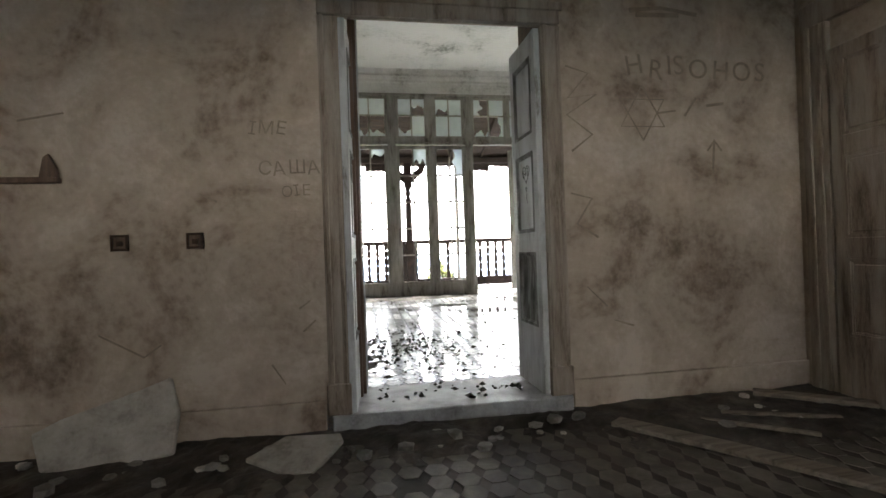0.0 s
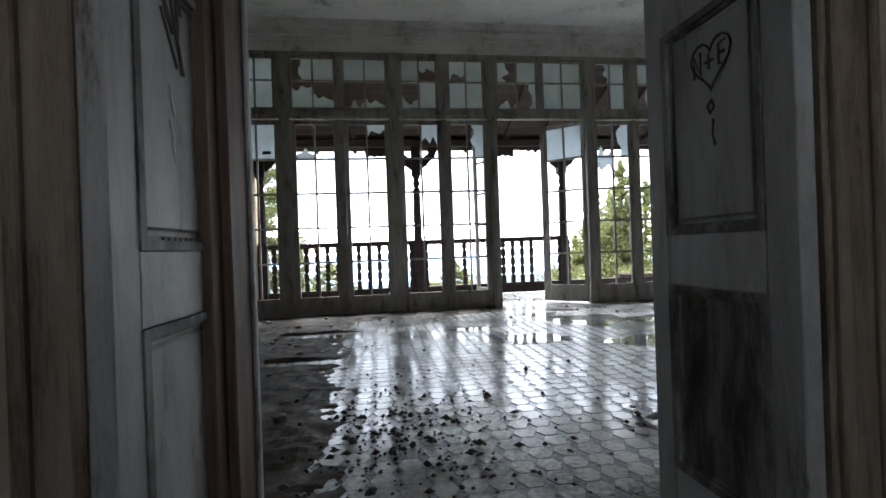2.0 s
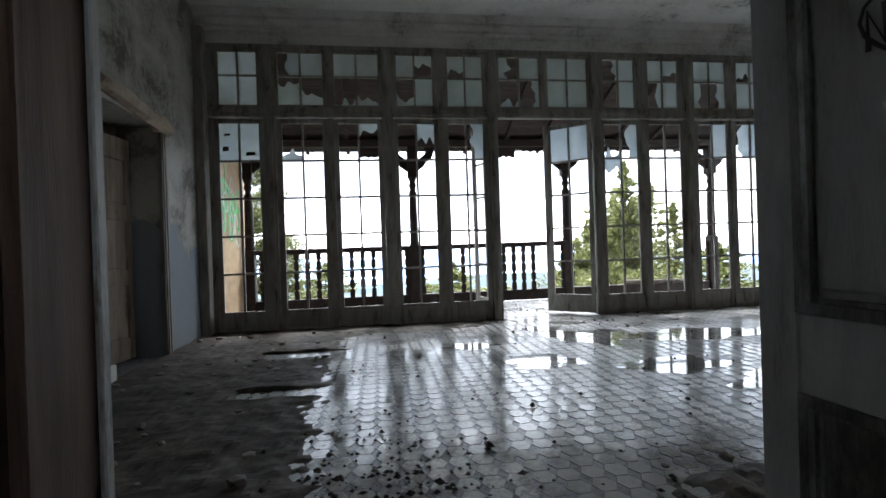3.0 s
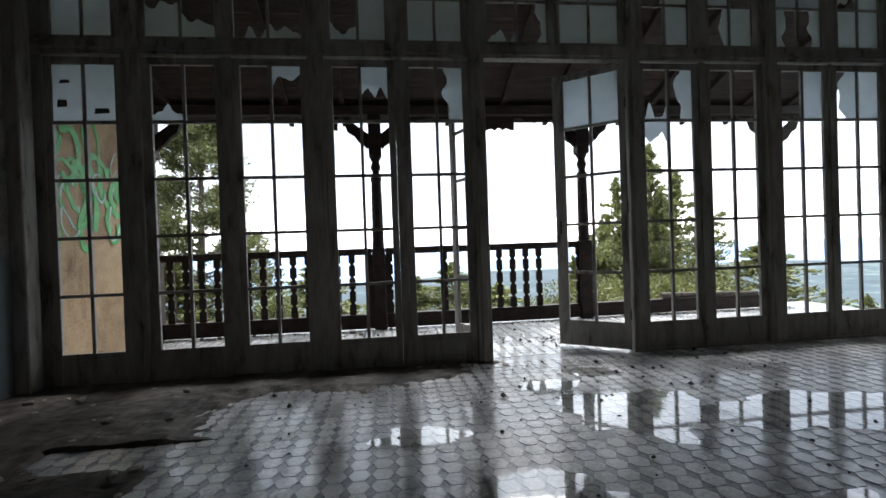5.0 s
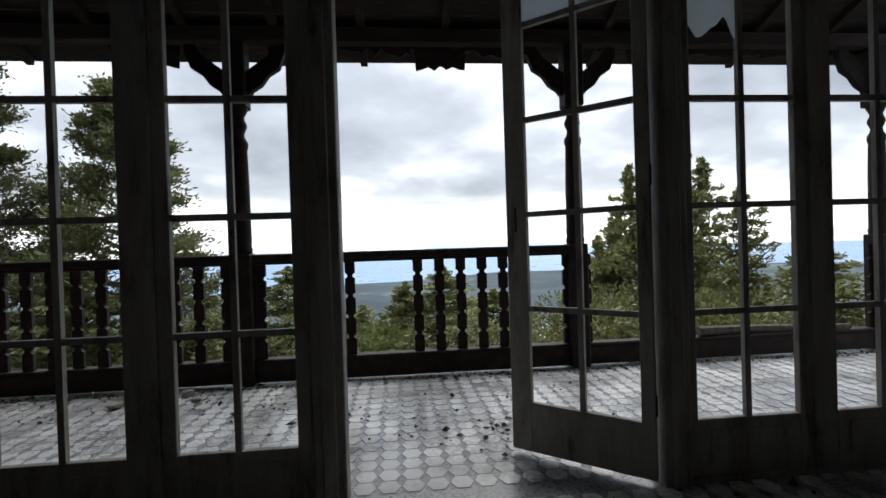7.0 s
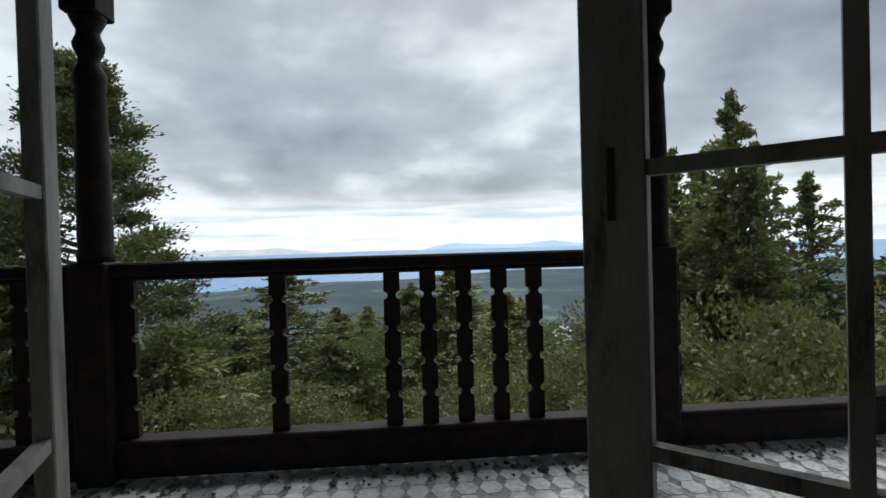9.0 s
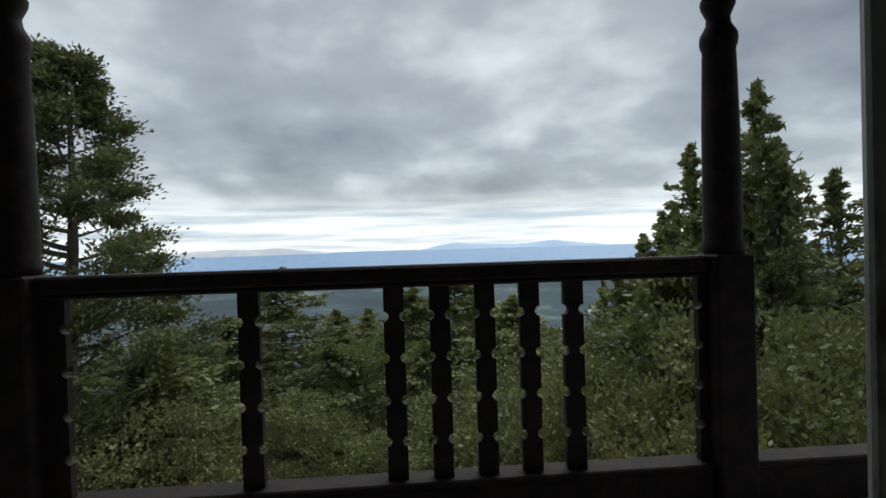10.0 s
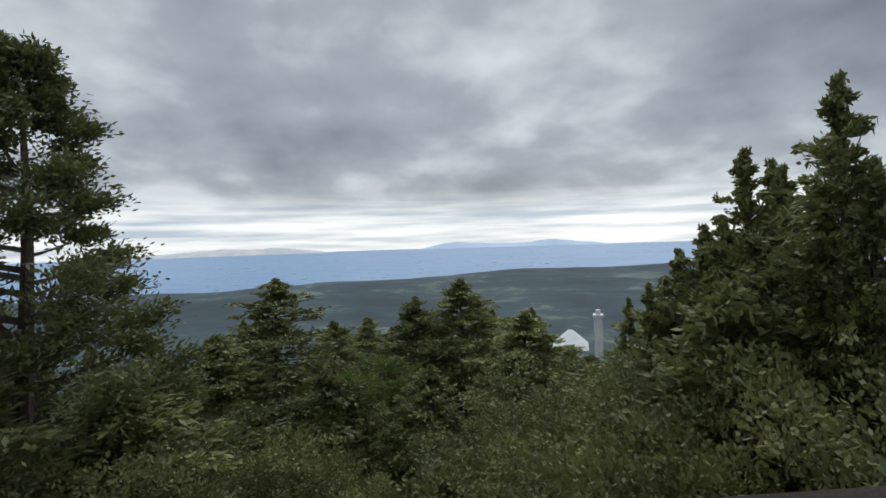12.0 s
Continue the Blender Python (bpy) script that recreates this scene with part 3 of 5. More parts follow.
# glass of each lower leaf and the panes that are left in it: (column, row) -> state
LEAVES = [
    (-2.87, -2.255, {(0, 4): F, (1, 4): F}),
    (-1.895, -1.245, {(0, 4): ("b", 0.14)}),
    (-0.982, -0.343, {(1, 4): ("t", 0.35)}),
    (0.002, 0.614, {(1, 4): ("t", 0.42)}),
    (0.862, 1.468, {(1, 4): ("r", 0.7)}),
    (3.69, 4.32, {(0, 4): ("b", 0.15), (1, 4): ("r", 0.6), (0, 3): ("t", 0.3)}),
    (4.558, 5.17, {}),
    (5.525, 6.10, {(1, 4): F}),
    (6.30, 6.90, {(0, 4): ("r", 0.7), (1, 4): F}),
    (7.24, 7.84, {(1, 4): F}),
]
TRANSOMS = [
    (-2.855, -2.265, (F, F, F, F)),
    (-1.935, -1.22, (("r", 0.5), F, ("b", 0.75), ("b", 0.4))),
    (-1.03, -0.310, (F, F, ("b", 0.15), ("b", 0.3))),
    (0.0, 0.606, (F, ("t", 0.4), ("b", 0.3), F)),
    (0.868, 1.475, (("t", 0.75), F, F, F)),
    (1.775, 2.499, (("l", 0.45), F, ("b", 0.15), ("r", 0.3))),
    (2.656, 3.384, (F, F, F, F)),
    (3.688, 4.28, (("r", 0.25), F, None, F)),
    (4.551, 5.133, (F, ("t", 0.7), ("r", 0.35), F)),
    (5.463, 6.098, (F, F, ("l", 0.35), ("r", 0.4))),
    (6.328, 6.92, (("t", 0.7), F, F, F)),
    (7.25, 7.84, (F, F, F, F)),
]
WIDE = [-2.075, -0.17, 1.64, 3.54, 5.348, 7.07]       # posts between the bays


def glazing():
    rng = random.Random(11)
    for i, (u0, u1, keeps) in enumerate(LEAVES):
        w = thing(f"window_{i + 1}", "tall weathered casement with small panes, most of them gone", "window", (0, G, 0), group="casements of the glazed wall", kind="structure")
        glazed_leaf(w, u0, u1, keeps, rng)
    for i, (u0, u1, keeps) in enumerate(TRANSOMS):
        w = thing(f"window_{i + 21}", "upper light with four frosted panes, several broken", "window", (0, G, 0), group="upper lights of the glazed wall", kind="structure")
        transom(w, u0, u1, keeps, rng)
    for x in WIDE:
        door_side = 1.5 < x < 3.6
        hw = 0.085 if not door_side else 0.082
        structure("trim_post", FRAME_PAINT, (x - hw, x + hw, G - 0.07, G + 0.08, 0, 4.66), (x - hw * 0.45, x + hw * 0.45, G - 0.088, G - 0.068, 0, 4.62), label="heavy weathered timber post of the glazed wall", bevel=0.006)
    structure("trim_head", FRAME_PAINT, (X0 + 0.1, X1, G - 0.06, G + 0.07, 3.50, 3.655), (X0 + 0.1, X1, G - 0.08, G - 0.058, 3.53, 3.56), label="timber cross beam between casements and upper lights", bevel=0.004)
    structure("trim_top_beam", FRAME_PAINT, (X0 + 0.1, X1, G - 0.05, G + 0.06, 4.615, 4.68), label="timber head of the glazed wall")
    for a, b in ((X0, -2.162), (-1.988, -0.257), (-0.083, 1.556), (3.624, 5.261), (5.435, 6.983), (7.157, X1)):
        structure("trim_sill", FRAME_PAINT, (a, b, G - 0.045, G + 0.045, 0, 0.028), label="worn timber sill on the floor")
    # narrow meeting posts inside each bay, and the slips beside upper lights
    for a, b in ((-1.168, -1.06), (0.691, 0.785), (4.397, 4.481), (6.177, 6.223)):
        structure("trim_meeting_post", FRAME_PAINT, (a, b, G - 0.04, G + 0.03, 0.03, 3.49), label="slim timber post between two casements", bevel=0.004)
    for a, b in ((X0, -2.947), (-0.268, -0.257), (-0.083, -0.073), (5.435, 5.45), (6.975, 6.983), (7.157, 7.165), (-2.178, -2.162), (-1.988, -1.972), (1.545, 1.556), (5.247, 5.261), (7.917, X1)):
        structure("trim_infill", FRAME_PAINT, (a, b, G - 0.025, G + 0.025, 0.03, 3.49), label="flat timber infill beside a casement")
    for (a, b, _), (c, d, _) in zip(TRANSOMS, TRANSOMS[1:]):
        structure("trim_infill", FRAME_PAINT, (b + 0.05, c - 0.05, G - 0.028, G + 0.018, 3.655, 4.615), label="flat timber infill between upper lights")
    structure("trim_infill", FRAME_PAINT, (X0 + 0.1, -2.907, G - 0.028, G + 0.018, 3.655, 4.615), (7.892, X1, G - 0.028, G + 0.018, 3.655, 4.615), label="flat timber infill at the ends")


glazing()


def balcony_doors():
    rng = random.Random(4)
    d = thing("door_2", "half-open weathered glazed balcony door leaf, grimy panes at its top", "door", (3.43, G - 0.03, 0), 139.6, kind="structure")
    stile = glazed_leaf(d, 0.07, 0.745, {(0, 4): F, (1, 4): F}, rng, free=0.14)
    lock = bmesh.new()
    box(lock, 0.81, 0.826, 0.0225, 0.0255, 1.46, 1.62, 0.001)
    part("lock_plate", lock, IRON, stile, "rusty lock plate with its handle gone")
    for z in (0.45, 1.75, 3.0):
        h = bmesh.new()
        lathe(h, [(0.012, z - 0.06), (0.014, z - 0.055), (0.014, z + 0.055), (0.012, z + 0.06)], 8, (0.0, 0.0))
        part("hinge", h, IRON, d.children[0], "rusty hinge")
    d2 = thing("door_3", "wide-open weathered glazed balcony door leaf without panes", "door", (1.685, G + 0.03, 0), 109.6, kind="structure")
    glazed_leaf(d2, 0.075, 0.675, {(1, 4): ("t", 0.3)}, rng, free=0.1)


balcony_doors()

# ---------------------------------------------------------------- doorway between the rooms


def panelled_leaf(name, label, at, rz, width, height, bays, hollow=(), kind="structure", mat=None):
    """A framed door leaf: stiles, rails and raised panels with mouldings. Its hinge edge stands at the local origin, the leaf runs along x."""
    mat = mat or DOOR_PAINT
    d = thing(name, label, "door", at, rz, kind=kind)
    s, t = 0.085, 0.022
    boxes("stile", mat, d, (0, s, -t, t, 0.012, height), bevel=0.003)
    boxes("stile", mat, d, (width - s, width, -t, t, 0.012, height), bevel=0.003)
    edges = [0.012] + [z for b in bays for z in b] + [height]
    for z0, z1 in zip(edges[::2], edges[1::2]):
        boxes("rail", mat, d, (s, width - s, -t + 0.001, t - 0.001, z0, z1), bevel=0.003)
    for i, (z0, z1) in enumerate(bays):
        m = bmesh.new()
        for k, (o, e) in enumerate(((0.0, 0.014), (0.014, 0.009))):
            for side in (-1, 1):
                y0, y1 = sorted((side * (t + 0.004 - k * 0.012), side * 0.004))
                a, b, c, f = s + o, width - s - o, z0 + o, z1 - o
                w = e + 0.006
                box(m, a, b, y0, y1, c, c + w)
                box(m, a, b, y0, y1, f - w, f)
                box(m, a, a + w, y0, y1, c + w, f - w)
                box(m, b - w, b, y0, y1, c + w, f - w)
        part("moulding", m, DOOR_GRIME_SHADE if mat is DOOR_PAINT else mat, d, "moulding dark with grime and painted shade" if mat is DOOR_PAINT else "")
        if i not in hollow:
            p = bmesh.new()
            box(p, s, width - s, -0.006, 0.006, z0, z1)
            box(p, s + 0.036, width - s - 0.036, -0.014, 0.014, z0 + 0.04, z1 - 0.04, 0.006)
            part("panel", p, mat, d)
        else:
            # the recessed panel takes the same dark colour as its mouldings
            part("panel", _thin(s, width - s, z0, z1), DOOR_GRIME_SHADE, d, "dark grey recessed panel")
    return d


def _thin(x0, x1, z0, z1):
    bm = bmesh.new()
    box(bm, x0, x1, -0.005, 0.005, z0, z1)
    return bm


LEAF_BAYS = ((0.47, 1.01), (1.155, 1.74), (1.87, 2.42))
left_leaf = panelled_leaf("door_1", "open white panelled door leaf with flaking dirty paint", (-0.966, -0.12, 0), 86.5, 0.50, 2.58, LEAF_BAYS)
right_leaf = panelled_leaf("door_4", "open white panelled door leaf with a scrawled heart", (0.372, -0.09, 0), 91, 0.525, 2.58, LEAF_BAYS, hollow=(0,))


def entry_casing():
    c = thing("trim_door_casing", "moulded door casing with worn brownish paint", "door casing", kind="structure")
    f = FACE
    for x0, x1 in ((-1.12, -0.985), (0.40, 0.545)):
        boxes("casing_board", CASING_PAINT, c, (x0, x1, f - 0.03, f - 0.001, 0.2, 2.60), (x0 + 0.012, x0 + 0.04, f - 0.048, f - 0.029, 0.2, 2.60), (x1 - 0.036, x1 - 0.012, f - 0.042, f - 0.029, 0.2, 2.60), bevel=0.004)
        boxes("plinth_block", CASING_PAINT, c, (x0 - 0.01, x1 + 0.01, f - 0.055, f - 0.001, 0.004, 0.205), bevel=0.006)
    boxes("head_board", CASING_PAINT, c, (-1.12, 0.545, f - 0.034, f - 0.001, 2.61, 2.74), (-1.14, 0.565, f - 0.05, f - 0.03, 2.70, 2.76), bevel=0.005)
    boxes("head_jamb", CASING_PAINT, c, (DX0 + 0.002, DX1 - 0.002, f + 0.001, f + 0.04, 2.61, DH - 0.031), bevel=0.004)
    boxes("overdoor_panel", CASING_PAINT, c, (-1.02, 0.45, f - 0.02, f - 0.001, 2.76, 3.5), (-0.80, 0.24, f - 0.035, f - 0.019, 2.82, 2.86), (-0.80, -0.76, f - 0.035, f - 0.019, 2.86, 3.4), (0.20, 0.24, f - 0.035, f - 0.019, 2.86, 3.4), (-0.80, 0.24, f - 0.035, f - 0.019, 3.4, 3.44), bevel=0.004)
    boxes("jamb", CASING_PAINT, c, (0.40, 0.498, f + 0.002, f + 0.04, 0.006, 2.60), bevel=0.004)
    boxes("jamb", JAMB_WOOD, c, (0.44, 0.498, f + 0.05, WALL_T - 0.02, 0.006, DH - 0.035), bevel=0.003, label="bare brown reveal lining")
    boxes("head_lining", CASING_PAINT, c, (DX0 + 0.01, DX1 - 0.01, f + 0.004, WALL_T - 0.02, DH - 0.03, DH - 0.004))
    boxes("post", JAMB_WOOD, c, (-0.935, -0.905, 0.225, 0.42, 0.006, DH - 0.032), (-0.905, -0.880, 0.30, 0.49, 0.006, DH - 0.034), bevel=0.005, label="bare brown timber post")
    # added pale strip: window light on the post's far edge, as paint
    boxes("bead", DOOR_PAINT, c, (-0.8795, -0.868, 0.462, 0.488, 0.006, DH - 0.034), bevel=0.003, label="pale strip coloured as the lit edge of the post")
    for x0, x1 in ((-1.16, -0.985), (0.505, 0.68)):
        boxes("casing_board", CASING_PAINT, c, (x0, x1, WALL_T + 0.001, WALL_T + 0.03, 0.006, 3.02), bevel=0.003)
    boxes("head_board", CASING_PAINT, c, (-1.16, 0.68, WALL_T + 0.002, WALL_T + 0.031, 3.022, 3.16), bevel=0.003)


entry_casing()


def writing(name, text, label, at, size, mat, rot=(90, 0, 0), spacing=1.0):
    """One line of scratched writing; every letter is a part, a little askew."""
    rng = random.Random(len(text) * 7 + int(size * 1000))
    line = new(name)
    line.matrix_world = pose(*at, *rot)
    x = 0.0
    for ch in text:
        cu = bpy.data.curves.new("letter", "FONT")
        cu.body, cu.size, cu.extrude = ch, size, 0.0012
        tmp = bpy.data.objects.new("letter", cu)
        scene.collection.objects.link(tmp)
        me = bpy.data.meshes.new_from_object(tmp.evaluated_get(bpy.context.evaluated_depsgraph_get()))
        bpy.data.objects.remove(tmp)
        me.materials.clear()
        me.materials.append(mat)
        ob = new("letter", me)
        ob.parent = line
        ob.matrix_local = Matrix.Translation((x, rng.uniform(-0.09, 0.09) * size, 0)) @ Matrix.Rotation(rng.uniform(-0.16, 0.16), 4, "Z")
        x += (max(v.co.x for v in me.vertices) + 0.10 * size) * spacing
    return tagged(line, label, "graffiti")


def scrawl(name, label, strokes, width, mat, y=FACE - 0.001):
    for s in strokes:
        bm = bmesh.new()
        ribbon(bm, [(p - (0.10 if p > 0 else 0.17), q) for p, q in s] if s not in STAR else s, width, "y", y - 0.002)
        tagged(finish(name, bm, mat), label, "graffiti", "scratched marks")


writing("graffiti", "HRISOHOS", "capital letters scratched in charcoal on plaster", (1.06, FACE - 0.003, 2.275), 0.205, PENCIL, spacing=1.08)
writing("graffiti", "САША", "capital letters scratched on stained plaster", (-1.525, FACE - 0.003, 1.565), 0.125, PENCIL)
writing("graffiti", "ІМЕ", "faint capital letters scratched on plaster", (-1.575, FACE - 0.003, 1.83), 0.12, PENCIL)
writing("graffiti", "ОІЕ", "faint small letters scratched on plaster", (-1.38, FACE - 0.003, 1.43), 0.10, PENCIL)
STAR = [[(1.18 + 0.2 * math.sin(radians(a + o)), 2.0 + 0.2 * math.cos(radians(a + o))) for a in (0, 120, 240, 360)] for o in (0, 180)]
scrawl("graffiti", "six-pointed star drawn in charcoal on plaster", STAR, 0.014, PENCIL)
scrawl("graffiti", "long zigzag strokes scratched on plaster", [[(0.69, 2.33), (0.86, 2.28), (0.7, 2.10), (0.92, 2.13), (0.69, 1.98), (0.88, 1.84), (0.72, 1.72)], [(0.7, 1.42), (0.86, 1.38), (0.74, 1.2), (0.9, 1.1)]], 0.016, PENCIL)
scrawl("graffiti", "broad smeared stroke high on the wall", [[(1.2, 2.75), (1.45, 2.78), (1.75, 2.74)], [(1.25, 2.72), (1.6, 2.73)]], 0.03, PENCIL)
scrawl("graffiti", "row of small marks on the wall", [[(1.4, 2.0), (1.55, 2.02)], [(1.62, 1.98), (1.72, 2.12)], [(1.8, 2.06), (1.95, 2.08)], [(1.84, 1.55), (1.86, 1.8)], [(1.8, 1.72), (1.86, 1.8), (1.92, 1.72)]], 0.018, PENCIL)
scrawl("graffiti", "scattered scratches and gouges in the plaster", [[(-1.05, 0.75), (-1.12, 0.7)], [(-1.02, 0.62), (-1.1, 0.55)], [(-1.3, 0.35), (-1.22, 0.22)], [(-2.3, 0.6), (-2.05, 0.45), (-1.95, 0.52)], [(-1.7, 1.45), (-1.6, 1.4)], [(0.8, 0.75), (0.95, 0.6)], [(1.0, 0.5), (1.15, 0.45)], [(-2.7, 1.9), (-2.45, 1.95)]], 0.012, PENCIL)


def door_marks():
    """Heart, letters and arrow on the open leaf, facing the passage."""
    bm = bmesh.new()
    heart = []
    for i in range(25):
        t = 2 * math.pi * i / 24
        heart.append((0.25 + 0.0045 * 16 * math.sin(t) ** 3 * -1, 1.60 + 0.0045 * (13 * math.cos(t) - 5 * math.cos(2 * t) - 2 * math.cos(3 * t) - math.cos(4 * t))))
    for s in (heart, [(0.31, 1.57), (0.31, 1.63), (0.285, 1.575), (0.285, 1.635)], [(0.255, 1.58), (0.255, 1.62)], [(0.272, 1.6), (0.238, 1.6)], [(0.195, 1.635), (0.22, 1.63), (0.22, 1.58), (0.195, 1.577)], [(0.22, 1.607), (0.2, 1.607)], [(0.25, 1.5), (0.24, 1.48), (0.255, 1.465), (0.265, 1.485), (0.25, 1.5)], [(0.245, 1.45), (0.25, 1.41), (0.24, 1.38)]):
        ribbon(bm, s, 0.0065, "y", 0.014, 0.002)
    part("scrawled_heart", bm, CHARCOAL, right_leaf, "black scrawled heart with letters")
    bm = bmesh.new()
    rng = random.Random(2)
    for k in range(9):
        z = 1.75 + rng.uniform(-0.1, 0.12)
        ribbon(bm, [(0.24 + rng.uniform(-0.04, 0.04), z), (0.27 + rng.uniform(-0.05, 0.05), z - rng.uniform(0.06, 0.2))], 0.014, "y", -0.017, 0.002)
    for k in range(9):
        x = 0.16 + k * 0.024
        ribbon(bm, [(x, 1.165), (x + 0.008, 1.18), (x + 0.014, 1.163)], 0.003, "y", -0.0235, 0.002)
    part("smudge", bm, CHARCOAL, left_leaf, "dark smear and scribbled line")
    bm = bmesh.new()
    for k in range(7):
        x = 0.17 + 0.02 * rng.random()
        z = 1.4 - 0.03 * rng.random() + 0.02 * k
        ribbon(bm, [(x + 0.05, z), (x + 0.06, z - 0.03)], 0.006, "y", -0.0165, 0.002)
    part("paint_drip", bm, PLASTER_WHITE, left_leaf, "white paint splashes")


door_marks()

# door in the east wall of the first room, and its casing
panelled_leaf("door_5", "closed panelled door with worn brown-white paint", (XE - 0.03, -1.32, AF), 90, 0.95, 2.5, LEAF_BAYS, mat=CASING_PAINT)
structure("trim_east_casing", CASING_PAINT, (XE - 0.045, XE, -0.35, -0.15, AF, 2.6), (XE - 0.06, XE - 0.044, -0.31, -0.27, AF, 2.6), (XE - 0.06, XE - 0.044, -0.23, -0.19, AF, 2.6), (XE - 0.045, XE, -1.37, -0.15, 2.6, 2.78), label="broad moulded casing with worn paint", bevel=0.004)

# small fittings on the wall
for sx, sz in ((-2.335, 1.157), (-1.905, 1.158)):
    o = thing("wall_socket", "rusted empty socket box sunk in stained plaster", "socket", (sx, FACE, sz), group="empty socket boxes")
    boxes("rim", IRON, o, (-0.05, 0.05, -0.012, -0.001, 0.035, 0.05), (-0.05, 0.05, -0.012, -0.001, -0.05, -0.035), (-0.05, -0.035, -0.012, -0.001, -0.035, 0.035), (0.035, 0.05, -0.012, -0.001, -0.035, 0.035))
    boxes("back_plate", JAMB_WOOD, o, (-0.035, 0.035, -0.006, -0.001, -0.035, 0.035))
    boxes("terminal", IRON, o, (-0.015, 0.02, -0.014, -0.005, -0.02, 0.01))


def wall_shelf():
    o = thing("wall_shelf", "broken dark timber shelf batten with a leaning scrap", "shelf", (-2.80, FACE, 1.545))
    boxes("batten", JAMB_WOOD, o, (-0.4, 0.16, -0.06, -0.001, -0.02, 0.012), bevel=0.004)
    bm = bmesh.new()
    prism(bm, [(0.06, 0.012), (0.16, 0.012), (0.15, 0.07), (0.11, 0.15), (0.085, 0.13)], "y", -0.045, -0.02)
    part("scrap", bm, JAMB_WOOD, o)


wall_shelf()

# ---------------------------------------------------------------- rubble in the first room


def slab_piece(name, label, outline, thick, m, mat, category="rubble"):
    bm = bmesh.new()
    prism(bm, outline, "z", 0, thick)
    bmesh.ops.bevel(bm, geom=list(bm.edges), offset=thick * 0.18, segments=1, affect="EDGES")
    for v in bm.verts:
        v.co += Vector(noise.noise_vector(v.co * 9)) * 0.008
    ob = finish(name, bm, mat)
    ob.matrix_world = m
    return tagged(ob, label, category)


slab_piece("plaster_slab", "big fallen plaster slab leaning on the wall", [(-0.36, 0), (-0.05, -0.04), (0.3, 0.02), (0.31, 0.25), (0.24, 0.46), (0.0, 0.36), (-0.3, 0.27), (-0.44, 0.2)], 0.05, pose(-2.28, -0.30, AF + 0.02, 66, 0, 3), PLASTER_BIT)
slab_piece("plaster_slab", "pale broken plate lying on rubble", [(-0.24, 0), (-0.02, -0.13), (0.12, -0.14), (0.28, 0.1), (0.26, 0.16), (-0.05, 0.16)], 0.03, pose(-1.30, -0.50, AF + 0.03, 20, 4, 4), PLASTER_BIT)


def plank(label, a, b, width, thick, z, mat=PLANK):
    ln = math.hypot(b[0] - a[0], b[1] - a[1])
    bm = bmesh.new()
    box(bm, 0, ln, -width / 2, width / 2, 0, thick, 0.004)
    bmesh.ops.subdivide_edges(bm, edges=[e for e in bm.edges if e.calc_length() > ln * 0.6], cuts=5)
    for v in bm.verts:
        v.co.z += 0.006 * math.sin(v.co.x * 2.2)
    ob = finish("plank", bm, mat)
    ob.matrix_world = pose(a[0], a[1], z, 0, 0, math.degrees(math.atan2(b[1] - a[1], b[0] - a[0])))
    return tagged(ob, label, "plank", "loose planks on the floor")


plank("long grey plank lying on dirty tiles", (0.70, -0.40), (1.80, -1.95), 0.13, 0.03, AF + 0.006)
plank("thin pale lath lying in rubble", (1.22, -0.52), (1.68, -0.92), 0.035, 0.02, AF + 0.02)
plank("thin pale lath lying in rubble", (1.42, -0.46), (2.03, -0.74), 0.035, 0.02, AF + 0.025)
plank("grey board leaning among rubble", (1.85, -0.25), (2.35, -0.7), 0.1, 0.03, AF + 0.06)


def dirt_field(name, label, x0, x1, y0, y1, step, level, mask, amp):
    """Loose earth: a bumpy sheet that sinks under the floor where the mask falls below zero."""
    nx, ny = int((x1 - x0) / step) + 1, int((y1 - y0) / step) + 1
    verts, faces = [], []
    for j in range(ny):
        for i in range(nx):
            x, y = x0 + i * step, y0 + j * step
            n1, n2 = noise.noise((x * 2.1, y * 2.1, 0.4)), noise.noise((x * 9, y * 9, 2.4))
            k = mask(x, y) + 0.22 * n1 + 0.1 * n2
            k = max(-1.0, min(1.0, k * 3))
            verts.append((x, y, level + amp * (k - 0.15) * (0.7 + 0.5 * n1) + (0.012 * n2 + 0.008 * noise.noise((x * 23, y * 23, 1.1)) if k > 0 else 0)))
    for j in range(ny - 1):
        for i in range(nx - 1):
            a = j * nx + i
            if max(verts[q][2] for q in (a, a + 1, a + nx, a + nx + 1)) > level - 0.008:
                faces.append((a, a + 1, a + nx + 1, a + nx))
    me = bpy.data.meshes.new(name)
    me.from_pydata(verts, [], faces)
    me.materials.append(DIRT)
    tagged(new(name, me), label, "dirt", kind="stuff")


def room_mask(x, y):
    y -= FACE
    k = 0.32 + (y + 0.42) * 1.1
    if -1.2 < x < 0.6:
        k -= 0.25
    return min(k, 0.45) if x < 1.0 else min(0.2 + (y + 0.75) * 1.0, 0.4)


def hall_mask(x, y):
    k = min(0.5, (-1.0 - x) * 0.9 + 0.12)
    # strip at the glazing foot: earth laid for both dirt and shadow
    wall = min(0.45, (y - 6.9) * 1.1 + 0.1) - max(0.0, x - 0.3) * 0.35
    k = max(k, wall)
    if 5.42 < y < 5.86 and -1.85 < x - 0.9 * max(0.0, 5.6 - y):
        k = min(k, -0.28)
    if 3.95 < y < 4.2 and -1.7 < x:
        k = min(k, -0.12)
    right = 0.28 - math.hypot((x - 1.4) * 0.9, (y - 1.85) * 1.6) * 0.75
    return max(k, right)


dirt_field("rubble_dirt", "dark earth and plaster dust along the wall", X0, XE, -1.08, FACE, 0.045, AF, room_mask, 0.06)
